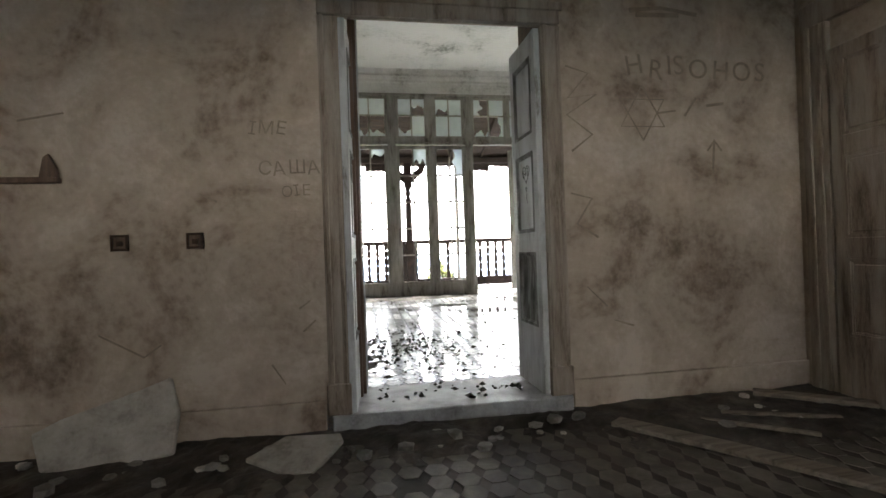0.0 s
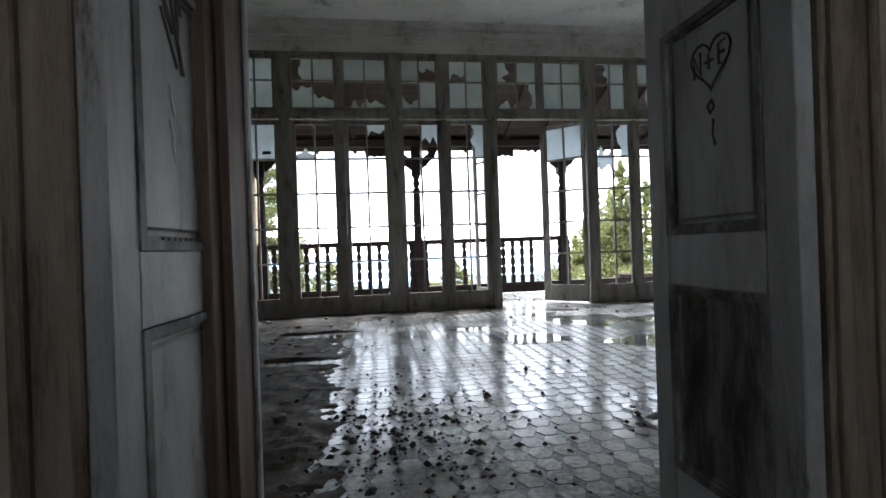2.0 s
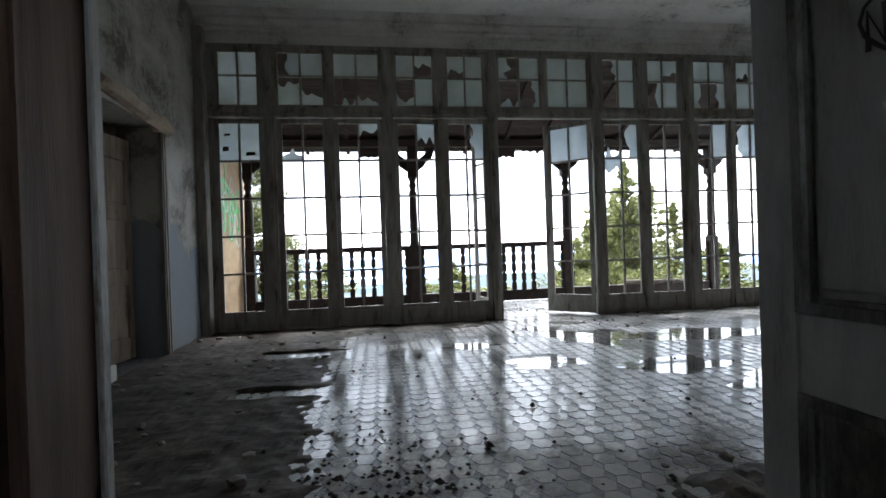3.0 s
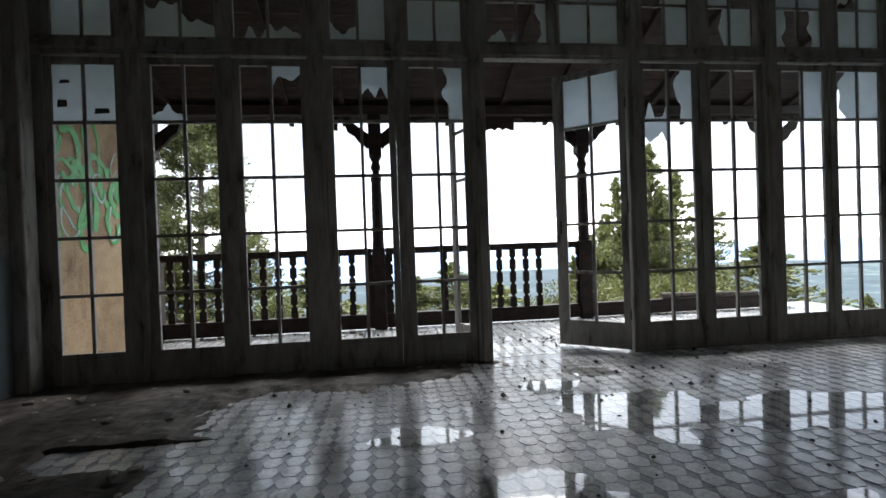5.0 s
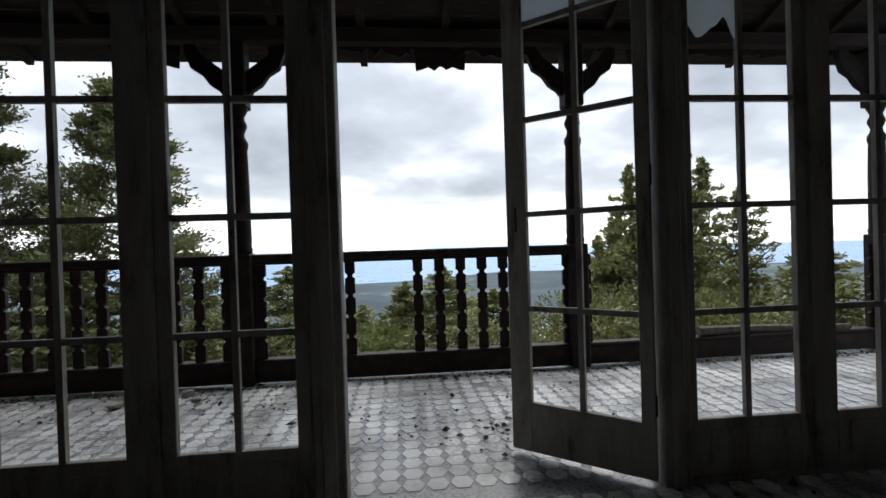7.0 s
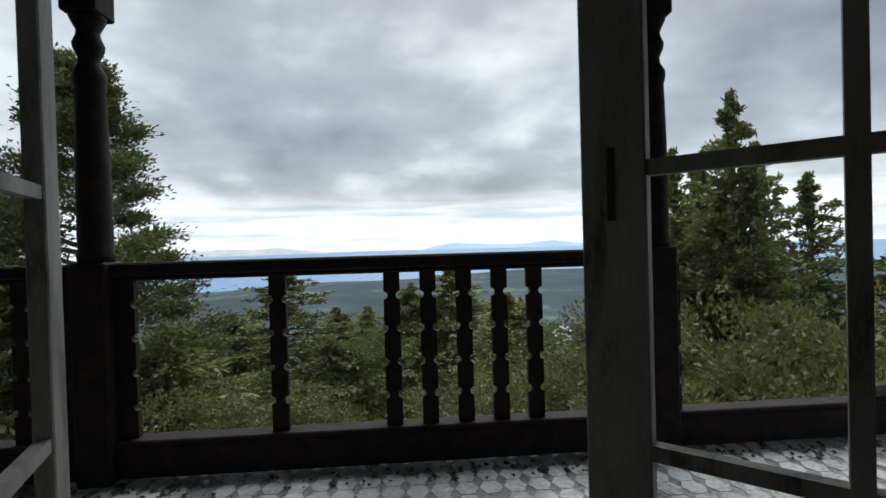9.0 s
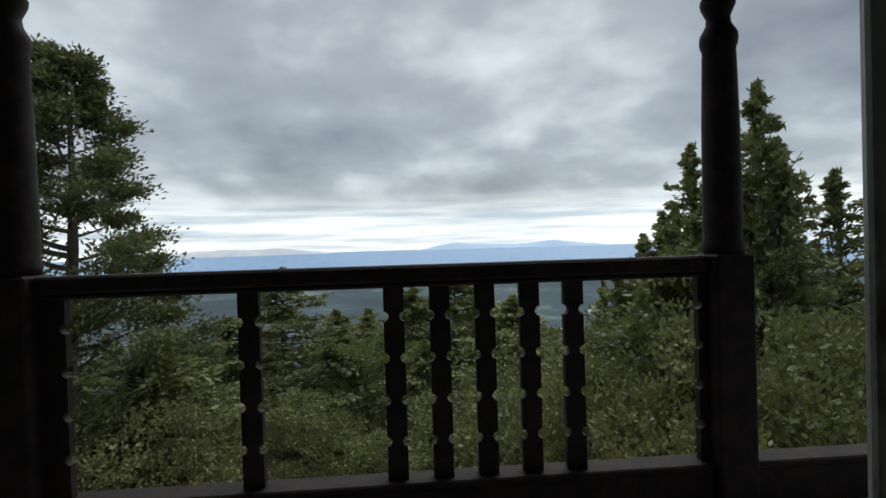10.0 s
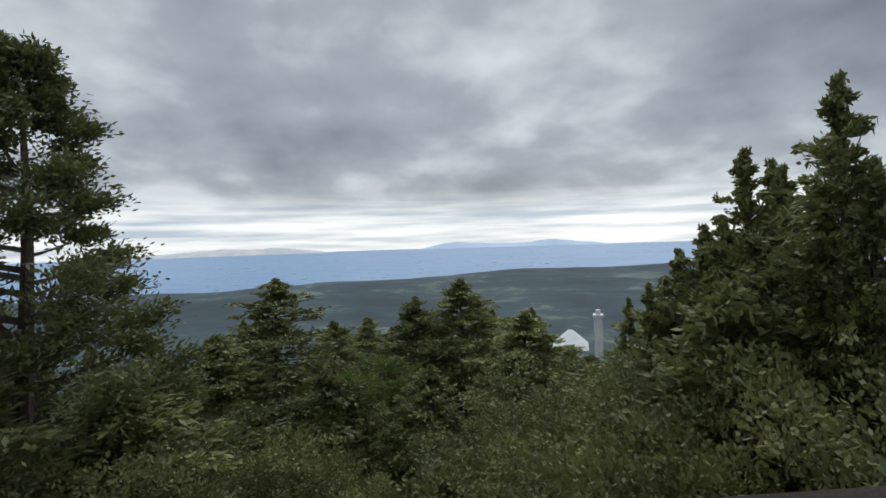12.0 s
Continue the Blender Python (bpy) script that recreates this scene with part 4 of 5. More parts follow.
dirt_field("earth", "damp dark earth and litter over broken tiling, also laid for shadow by the glazing", X0, 2.4, 0.52, G - 0.05, 0.05, 0.0, hall_mask, 0.05)


def stones(label, n, x0, x1, y0, y1, z, size, seed, mat, mask=None):
    """Single stones and plaster lumps, each a thing of its own."""
    rng = random.Random(seed)
    k = 0
    while k < n:
        x, y = rng.uniform(x0, x1), rng.uniform(y0, y1)
        if mask and mask(x, y) < 0.1:
            continue
        s = size * rng.uniform(0.5, 1.4)
        bm = bmesh.new()
        rough_block(bm, (s, s * rng.uniform(0.6, 1.0), s * rng.uniform(0.35, 0.7)), (0, 0, 0), rng, Matrix.Identity(3))
        low = min(v.co.z for v in bm.verts)
        for v in bm.verts:
            v.co.z -= low
        ob = finish("stone", bm, mat)
        ob.matrix_world = pose(x, y, z, 0, 0, rng.uniform(0, 360))
        tagged(ob, label, "stone", "loose stones and plaster lumps")
        k += 1


stones("grey stone lump in the rubble", 34, X0 + 0.2, 2.3, -0.65, -0.2, AF + 0.015, 0.11, 5, STONE)
stones("pale plaster lump in the rubble", 14, X0 + 0.3, 2.3, -0.7, -0.2, AF + 0.02, 0.07, 9, PLASTER_BIT)
stones("grey stone lump on damp earth", 46, X0 + 0.1, -1.0, 1.4, 7.3, 0.02, 0.10, 6, STONE, hall_mask)
stones("pale plaster lump on damp earth", 22, X0 + 0.1, 1.0, 1.4, 7.4, 0.02, 0.06, 16, PLASTER_BIT, hall_mask)
stones("grey stone lump beside the doorway", 7, 0.95, 1.9, 1.3, 2.1, 0.01, 0.10, 8, STONE)


def litter(name, label, spots, seed):
    """Dark crumbs, seeds and droppings: small eight-sided bits. spots: (count, x, y, spread x, spread y, level)."""
    rng = np.random.default_rng(seed)
    base = np.array([(1, 0, 0), (-1, 0, 0), (0, 1, 0), (0, -1, 0), (0, 0, 1), (0, 0, -0.6)], float)
    tri = np.array([(0, 2, 4), (2, 1, 4), (1, 3, 4), (3, 0, 4), (2, 0, 5), (1, 2, 5), (3, 1, 5), (0, 3, 5)])
    V, T = [], []
    for n, x, y, sx, sy, z in spots:
        for _ in range(n):
            if sx < 0:
                px, py = x + rng.uniform(sx, -sx), y + rng.uniform(-sy, sy)
            else:
                px, py = x + rng.normal() * sx, y + rng.normal() * sy
            s = rng.uniform(0.007, 0.018) * (1 + 0.9 * (rng.random() < 0.15))
            a = rng.uniform(0, 6.28)
            q = base * (s * rng.uniform(0.8, 1.6), s, s * rng.uniform(0.6, 0.9)) * rng.uniform(0.8, 1.2, (6, 1))
            q = np.c_[q[:, 0] * math.cos(a) - q[:, 1] * math.sin(a), q[:, 0] * math.sin(a) + q[:, 1] * math.cos(a), q[:, 2]]
            T.append(tri + 6 * len(V))
            V.append(q + (px, py, z + s * 0.5))
    me = bpy.data.meshes.new(name)
    me.from_pydata(np.concatenate(V).tolist(), [], np.concatenate(T).tolist())
    me.materials.append(LITTER)
    tagged(new(name, me), label, "litter", kind="stuff")


litter("litter", "dark droppings and crumbs scattered over tiles", [(380, -0.47, 2.05, 0.34, 0.5, 0.0), (60, -0.2, 1.2, 0.4, 0.4, 0.004), (170, 1.6, 4.2, -2.4, 3.0, 0.0), (40, -0.3, 0.2, -0.55, 0.22, 0.004), (80, 2.9, 6.9, -1.8, 0.8, 0.0)], 3)
litter("litter", "dry needles and crumbs on the balcony tiles", [(90, 3.0, 8.5, 0.35, 0.2, 0.0), (60, 2.2, 8.9, -1.6, 0.7, 0.0), (420, 2.5, 10.0, -5.4, 0.09, 0.0), (80, -0.4, 9.6, -1.6, 0.4, 0.0)], 5)


def puddle(x, y, rx, ry, seed):
    rng = random.Random(seed)
    bm = bmesh.new()
    n = 90
    pts = []
    for i in range(n):
        a = 2 * math.pi * i / n
        k = 1 + 0.5 * noise.noise((math.cos(a) * 1.6 + seed, math.sin(a) * 1.6, 0.2)) + 0.22 * noise.noise((math.cos(a) * 6 + seed, math.sin(a) * 6, 1.2))
        pts.append((x + rx * k * math.cos(a), y + ry * k * math.sin(a)))
    vs = [bm.verts.new((p[0], p[1], 0.0045)) for p in pts]
    c = bm.verts.new((x, y, 0.0045))
    for i in range(n):
        bm.faces.new((c, vs[i], vs[(i + 1) % n]))
    tagged(finish("puddle", bm, WATER), "shallow clear rain puddle on the tiles", "puddle", "rain puddles")


for p in ((2.45, 5.75, 0.6, 0.5, 1), (3.8, 5.5, 0.7, 0.4, 4), (5.1, 5.3, 0.6, 0.35, 7), (2.05, 6.55, 0.3, 0.22, 12), (2.55, 4.1, 0.55, 0.3, 15), (1.35, 4.6, 0.4, 0.35, 21), (0.75, 5.6, 0.3, 0.2, 33), (2.6, 6.9, 0.28, 0.16, 41), (3.4, 3.4, 0.6, 0.4, 52)):
    puddle(*p)

# ---------------------------------------------------------------- side doorway of the hall
panelled_leaf("door_6", "dark panelled side door standing ajar", (X0 - 0.36, LD1 - 0.03, 0.02), -97, 0.98, 2.75, ((0.25, 0.95), (1.1, 1.75), (1.9, 2.5)), mat=CASING_PAINT)
structure("trim_side_casing", FRAME_PAINT, (X0 - 0.02, X0 + 0.03, LD1, LD1 + 0.16, 0, 2.9), (X0 + 0.03, X0 + 0.045, LD1 + 0.02, LD1 + 0.06, 0, 2.9), (X0 + 0.03, X0 + 0.045, LD1 + 0.09, LD1 + 0.13, 0, 2.9), label="fluted casing beside the side doorway", bevel=0.004)


def broken_lintel():
    bm = bmesh.new()
    rng = random.Random(8)
    n = 14
    for i in range(n):
        f = i / (n - 1)
        r = 0.085 + 0.03 * rng.random()
        ring = []
        for k in range(9):
            a = 2 * math.pi * k / 9
            rr = r * rng.uniform(0.8, 1.15)
            ring.append(bm.verts.new((rr * math.cos(a), LD0 - 0.15 + (LD1 - LD0 + 0.35) * f, 3.1 - 0.12 * f + rr * math.sin(a))))
        if i:
            for k in range(9):
                bm.faces.new((prev[k], prev[(k + 1) % 9], ring[(k + 1) % 9], ring[k]))
        else:
            bm.faces.new(ring)
        prev = ring
    bm.faces.new(prev[::-1])
    ob = finish("lintel", bm, PLASTER_OLD)
    ob.location.x = X0 + 0.02
    tagged(ob, "rough exposed timber lintel with torn plaster", "lintel")


broken_lintel()

# ---------------------------------------------------------------- balcony
POSTS = [-3.11, 0.41, 3.985, 7.70]


def turned_post(x):
    p = thing("balcony_post", "dark turned timber post with carved base and brackets", "post", (x, RAIL_Y, 0), group="posts of the balcony")
    boxes("base", DARK_WOOD, p, (-0.105, 0.105, -0.105, 0.105, 0, 1.36), bevel=0.012)
    bm = bmesh.new()
    lathe(bm, [(0.095, 1.36), (0.102, 1.40), (0.092, 1.44), (0.095, 1.5), (0.09, 2.05), (0.08, 2.44), (0.088, 2.46), (0.092, 2.49), (0.09, 2.52), (0.062, 2.57), (0.057, 2.61), (0.082, 2.67), (0.086, 2.70), (0.066, 2.75), (0.062, 2.78), (0.095, 2.85), (0.1, 2.87)], 20)
    shaft = part("shaft", bm, DARK_WOOD, p)
    for q in shaft.data.polygons:
        q.use_smooth = True
    boxes("capital", DARK_WOOD, p, (-0.105, 0.105, -0.105, 0.105, 2.87, 3.55), bevel=0.012)
    for s in (-1, 1):
        bm = bmesh.new()
        pts = [(s * 0.1, 3.03), (s * 0.13, 3.0), (s * 0.17, 3.05), (s * 0.26, 3.11), (s * 0.33, 3.21), (s * 0.44, 3.28), (s * 0.5, 3.44), (s * 0.5, 3.52), (s * 0.4, 3.52), (s * 0.33, 3.41), (s * 0.22, 3.33), (s * 0.1, 3.24)]
        prism(bm, pts, "y", -0.04, 0.04)
        part("bracket", bm, DARK_WOOD, p, "curved carved bracket")
        if -2 < x:
            bm = bmesh.new()
            prism(bm, notched(0.12 if x < 1 else 0.055, s), "y", -0.02, 0.02)
            side = part("side_board", bm, DARK_WOOD, p, "fretted half baluster")
            side.location.x = s * 0.105
    return p


def notched(w, side=0):
    """Outline of a sawn board with round bites along its edges; side: one fretted edge only, standing off that side."""
    z0, z1, r = 0.258, 1.242, 0.026
    marks = [z1 - (z1 - z0) * f for f in (0.15, 0.366, 0.585, 0.80)]

    def edge(x, s):
        out = [(x, z0)]
        for m in marks[::-1]:
            for k in range(7):
                a = -math.pi / 2 + math.pi * k / 6
                out.append((x - s * r * math.cos(a), m + r * math.sin(a)))
        return out + [(x, z1)]

    if side:
        e = edge(side * w, side)
        return [(0, z0)] + e + [(0, z1)]
    right, left = edge(w, 1), edge(-w, -1)
    return right + left[::-1]


def baluster_mesh():
    bm = bmesh.new()
    prism(bm, notched(0.052), "y", -0.02, 0.02)
    bmesh.ops.recalc_face_normals(bm, faces=bm.faces)
    me = bpy.data.meshes.new("baluster")
    bm.to_mesh(me)
    bm.free()
    me.materials.append(DARK_WOOD)
    return me


def balustrade():
    me = baluster_mesh()
    for a, b, xs, top in ((POSTS[0], POSTS[1], [-2.87 + 0.236 * k for k in range(13)], True), (POSTS[1], POSTS[2], [1.502, 2.222, 2.455, 2.688, 2.921, 3.154], True), (POSTS[2], POSTS[3], [], False)):
        o = thing("balustrade", "dark fretted timber balustrade, some balusters lost" if top else "remains of a dark balustrade, just the lower beam", "balustrade", (0, RAIL_Y, 0), group="balustrades of the balcony")
        if top:
            boxes("handrail", DARK_WOOD, o, (a + 0.106, b - 0.106, -0.06, 0.06, 1.268, 1.352), (a + 0.106, b - 0.106, -0.035, 0.035, 1.24, 1.269), bevel=0.012)
        boxes("bottom_rail", DARK_WOOD, o, (a + 0.106, b - 0.106, -0.055, 0.055, 0.02, 0.222), bevel=0.008)
        boxes("rail_cap", DARK_WOOD, o, (a + 0.106, b - 0.106, -0.07, 0.07, 0.2225, 0.26), bevel=0.008)
        for x in xs:
            q = new("baluster", me)
            q.parent = o
            q.location.x = x


for px_ in POSTS:
    turned_post(px_)
balustrade()


def balcony_roof():
    """Sloping boarded roof with rafters and a rotten, ragged fascia."""
    y0, z0, y1, z1 = G + 0.121, 4.80, 10.75, 3.56
    o = thing("roof_balcony", "rotten dark boarded balcony roof with ragged eaves", "roof", kind="structure")
    n = 14
    for i in range(n):
        f, g = i / n, (i + 1) / n - 0.004
        bm = bmesh.new()
        pts = [(y0 + (y1 - y0) * f, z0 + (z1 - z0) * f), (y0 + (y1 - y0) * g, z0 + (z1 - z0) * g)]
        prism(bm, [pts[0], pts[1], (pts[1][0], pts[1][1] + 0.035), (pts[0][0], pts[0][1] + 0.035)], "x", X0 - 0.3, X1 + 0.4)
        part("board", bm, ROOF_WOOD, o)
    for k in range(13):
        x = X0 + 0.35 + k * 0.9
        bm = bmesh.new()
        prism(bm, [(y0, z0 - 0.12), (y1 - 0.1, z1 - 0.07), (y1 - 0.1, z1), (y0, z0)], "x", x - 0.04, x + 0.04)
        part("rafter", bm, ROOF_WOOD, o)
    boxes("beam", ROOF_WOOD, o, (X0, X1, RAIL_Y - 0.07, RAIL_Y + 0.07, 3.55, 3.70), bevel=0.01)
    rng = random.Random(21)
    x = X0 - 0.2
    while x < X1 + 0.2:
        w = rng.uniform(0.35, 0.8)
        bm = bmesh.new()
        low = 3.55 + rng.uniform(-0.09, 0.07)
        m = 9
        pts = [(x + w * i / m, low + rng.uniform(-0.035, 0.035) + (0.06 if rng.random() < 0.15 else 0)) for i in range(m + 1)]
        prism(bm, pts + [(x + w, 3.75), (x, 3.75)], "y", RAIL_Y + 0.075, RAIL_Y + 0.1)
        part("fascia_board", bm, ROOF_WOOD, o, "torn fascia board")
        x += w + 0.006
    for a, b, d in ((2.28, 2.82, 3.33), (-0.75, -0.2, 3.34), (4.7, 5.2, 3.42)):
        bm = bmesh.new()
        pts = [(a + (b - a) * i / 8, d + rng.uniform(-0.03, 0.05)) for i in range(9)]
        prism(bm, pts + [(b + 0.03, 3.68), (a - 0.03, 3.68)], "y", RAIL_Y + 0.104, RAIL_Y + 0.118)
        part("torn_sheet", bm, ROOF_WOOD, o, "hanging scrap of torn roofing")


balcony_roof()


def fallen_log():
    bm = bmesh.new()
    rng = random.Random(3)
    rings = []
    for i in range(11):
        f = i / 10
        r = 0.055 * (1 - 0.4 * f)
        rings.append([bm.verts.new((5.4 + 1.85 * f, RAIL_Y - 0.01 + 0.03 * math.sin(f * 5) + r * math.cos(2 * math.pi * k / 8), 0.262 + r * (1 + math.sin(2 * math.pi * k / 8)))) for k in range(8)])
    for a, b in zip(rings, rings[1:]):
        for k in range(8):
            bm.faces.new((a[k], a[(k + 1) % 8], b[(k + 1) % 8], b[k]))
    bm.faces.new(rings[0][::-1])
    bm.faces.new(rings[-1])
    tagged(finish("fallen_timber", bm, BARK), "thin fallen log resting on the bottom beam", "log")


fallen_log()


def hanging_wire():
    bm = bmesh.new()
    pts = [(4.78 + 0.16 * math.sin(t * 0.42), RAIL_Y - 0.05, 3.54 - 0.03 * t + 0.0028 * t * t) for t in range(13)]
    prev = None
    for p in pts:
        ring = [bm.verts.new((p[0] + 0.007 * math.cos(a), p[1] + 0.007 * math.sin(a), p[2])) for a in (0, 1.57, 3.14, 4.71)]
        if prev:
            for k in range(4):
                bm.faces.new((prev[k], prev[(k + 1) % 4], ring[(k + 1) % 4], ring[k]))
        prev = ring
    tagged(finish("hanging_wire", bm, IRON), "loose curled wire hanging from the eaves", "wire")


hanging_wire()
stones("rounded stone lying by the balustrade", 5, -0.6, 0.5, 9.6, 9.95, 0.0, 0.22, 31, STONE)
stones("small plaster crumb on the balcony", 10, -2.6, 3.6, 9.8, 10.05, 0.0, 0.05, 32, PLASTER_BIT)


def end_wall_graffiti():
    rng = random.Random(12)
    for k in range(26):
        # every third stroke is pale: whitish reflections drawn among the green loops
        green = k % 3 != 2
        cy, cz = rng.uniform(8.0, 9.9), rng.uniform(1.55, 2.75)
        r, tall, lean, sweep = rng.uniform(0.1, 0.26), rng.uniform(1.1, 2.2), rng.uniform(-0.5, 0.5), rng.uniform(3.0, 6.6)
        a0 = rng.uniform(0, 6.28)
        pts = []
        for t in range(15):
            a = a0 + sweep * t / 14
            q = r * (1 + 0.25 * math.sin(2.3 * a + k))
            pts.append((cy + q * math.cos(a) + lean * q * math.sin(a), cz + tall * q * math.sin(a)))
        bm = bmesh.new()
        ribbon(bm, pts, rng.uniform(0.05, 0.1) if green else rng.uniform(0.025, 0.05), "x", -3.2395 + 0.0006 * k, 0.002)
        tagged(finish("graffiti", bm, GREEN_SPRAY if green else PALE_REFLECTION), "looping green spray-painted stroke on ochre render" if green else "pale stroke painted as a reflection on ochre render", "graffiti", "sprayed strokes")


end_wall_graffiti()
for a, b, c, d in ((-2.80, -2.70, 3.20, 3.24), (-2.83, -2.73, 2.95, 3.03), (-2.47, -2.32, 2.88, 2.94)):
    bm_ = bmesh.new()
    prism(bm_, [(a, c), (b, c + 0.01), (b - 0.005, d), (a + 0.01, d)], "y", G - 0.005, G - 0.003)
    tagged(finish("sticker", bm_, LITTER), "small dark sticker on a frosted pane", "sticker", "stickers on a pane")

# ---------------------------------------------------------------- trees


def quads_object(name, P, mat, parent):
    """Many small leaves from an (n, 4, 3) array of corners."""
    n = len(P)
    me = bpy.data.meshes.new(name)
    me.vertices.add(n * 4)
    me.vertices.foreach_set("co", P.reshape(-1).astype(np.float32))
    me.loops.add(n * 4)
    me.loops.foreach_set("vertex_index", np.arange(n * 4, dtype=np.int32))
    me.polygons.add(n)
    me.polygons.foreach_set("loop_start", np.arange(0, n * 4, 4, dtype=np.int32))
    me.update(calc_edges=True)
    me.materials.append(mat)
    ob = new(name, me)
    ob.parent = parent
    return ob


def leaf_quads(C, D, rng, length, width, loose=0.55):
    """Diamond leaves at points C, pointing roughly along D."""
    n = len(C)
    D = D + rng.normal(0, loose, (n, 3))
    D /= np.linalg.norm(D, axis=1, keepdims=True)
    S = np.cross(D, rng.normal(0, 1, (n, 3)))
    S /= np.linalg.norm(S, axis=1, keepdims=True)
    l = (length * rng.uniform(0.6, 1.3, (n, 1)))
    w = (width * rng.uniform(0.6, 1.3, (n, 1)))
    return np.stack([C - D * l * 0.5, C + S * w * 0.5, C + D * l * 0.5, C - S * w * 0.5], axis=1)


def tube(bm, pts, radii, sides=6):
    rings = []
    for p, r in zip(pts, radii):
        rings.append([bm.verts.new((p[0] + r * math.cos(2 * math.pi * k / sides), p[1] + r * math.sin(2 * math.pi * k / sides), p[2])) for k in range(sides)])
    for a, b in zip(rings, rings[1:]):
        for k in range(sides):
            bm.faces.new((a[k], a[(k + 1) % sides], b[(k + 1) % sides], b[k]))


def limb(bm, pts, r0):
    """A tapering three-sided limb along a chain of points."""
    prev = None
    n = len(pts)
    for i, p in enumerate(pts):
        r = r0 * (1 - i / n) + 0.004
        ring = [bm.verts.new((p[0] + r * math.cos(a) * 0.7, p[1] + r * math.sin(a) * 0.7, p[2] + r * math.sin(a + 1))) for a in (0, 2.1, 4.2)]
        if prev:
            for k in range(3):
                bm.faces.new((prev[k], prev[(k + 1) % 3], ring[(k + 1) % 3], ring[k]))
        prev = ring


def conifer(label, h, r, seed, count, mat=None, clumpy=0.0, bare=0.12, droop=0.25, power=0.85, leaf=(0.11, 0.05), lean=0.0, ragged=0.55, category="tree", name="fir_tree"):
    """Trunk, whorls of limbs and a crown of needle sprays; clumpy gathers the needles into pads at the limb ends."""
    rng = np.random.default_rng(seed)
    t = thing(name, label, category)
    bm = bmesh.new()
    zs = np.linspace(0, h * 0.985, 9)
    tube(bm, [(lean * (z / h) ** 2 * h * 0.1 + 0.05 * math.sin(z * 0.9 + seed), 0.05 * math.cos(z * 0.8 + seed), z) for z in zs], [max(0.012, 0.024 * h * (1 - z / h) ** 0.9) for z in zs])
    part("trunk", bm, BARK, t)
    lb = bmesh.new()
    C, D = [], []
    limbs = int(40 + h * 13)
    for i in range(limbs):
        f = bare + (1 - bare) * (i + rng.random()) / limbs
        ln = r * ((1 - f) ** power + 0.02) * rng.uniform(ragged, 1.2)
        az = i * 2.4 + rng.normal() * 0.5
        z = f * h
        tx = lean * f ** 2 * h * 0.1
        rise = rng.normal(0.25 if f > 0.7 else 0.05, 0.15)
        steps = np.linspace(0, 1, 6)
        path = np.stack([tx + ln * steps * math.cos(az), ln * steps * math.sin(az), z + ln * (rise * steps - droop * steps ** 2 + 0.12 * steps ** 4)], axis=1)
        if ln > 0.35:
            limb(lb, path.tolist(), 0.012 + 0.012 * ln)
        k = max(6, int(count / limbs * (0.35 + 1.6 * ln / r)))
        if clumpy:
            pads = 4 + int(5 * ln / r)
            pu, ps = rng.uniform(0.35, 1.04, pads), rng.normal(0, 0.30, pads)
            pick = rng.integers(0, pads, k)
            u = np.clip(pu[pick] + rng.normal(0, 0.03, k), 0.15, 1.1)
            spread = clumpy * (0.3 + 0.7 * ln / r)
            off = rng.normal(0, 1, (k, 3)) * (spread, spread, spread * 0.5)
            side = ps[pick] * ln * (1.25 - u)
            off += np.stack([-math.sin(az) * side, math.cos(az) * side, 0.12 * np.abs(side) + 0.05 * rng.random(k)], axis=1)
        else:
            u = rng.uniform(0.12, 1.05, k) ** 0.75
            side = rng.normal(0, 0.2, k) * ln * (1.15 - u) + rng.normal(0, 0.05, k)
            off = np.stack([-math.sin(az) * side, math.cos(az) * side, rng.normal(0, 0.07, k) - 0.06 * np.abs(side)], axis=1)
        base = np.stack([np.interp(u, steps, path[:, c]) for c in range(3)], axis=1)
        C.append(base + off)
        D.append(np.tile((math.cos(az), math.sin(az), 0.1), (k, 1)) + off * (1.5 if clumpy else 2.0))
    part("branchwork", lb, BARK, t)
    k = max(40, count // 60)
    zz = h * (0.93 + 0.09 * rng.random(k))
    C.append(np.stack([lean * h * 0.1 + rng.normal(0, 0.05, k), rng.normal(0, 0.05, k), zz], axis=1))
    D.append(np.tile((0, 0, 1.0), (k, 1)))
    C, D = np.concatenate(C), np.concatenate(D)
    # denser sprays towards the trunk
    inner = rng.integers(0, len(C), len(C) // 4)
    K = C[inner] * np.stack([rng.uniform(0.35, 0.8, len(inner))] * 2 + [np.ones(len(inner))], axis=1)
    P = np.concatenate([leaf_quads(C, D, rng, *leaf), leaf_quads(K, D[inner], rng, leaf[0] * 1.25, leaf[1] * 1.6)])
    quads_object("crown", P, mat or FIR_GREEN, t)
    return t


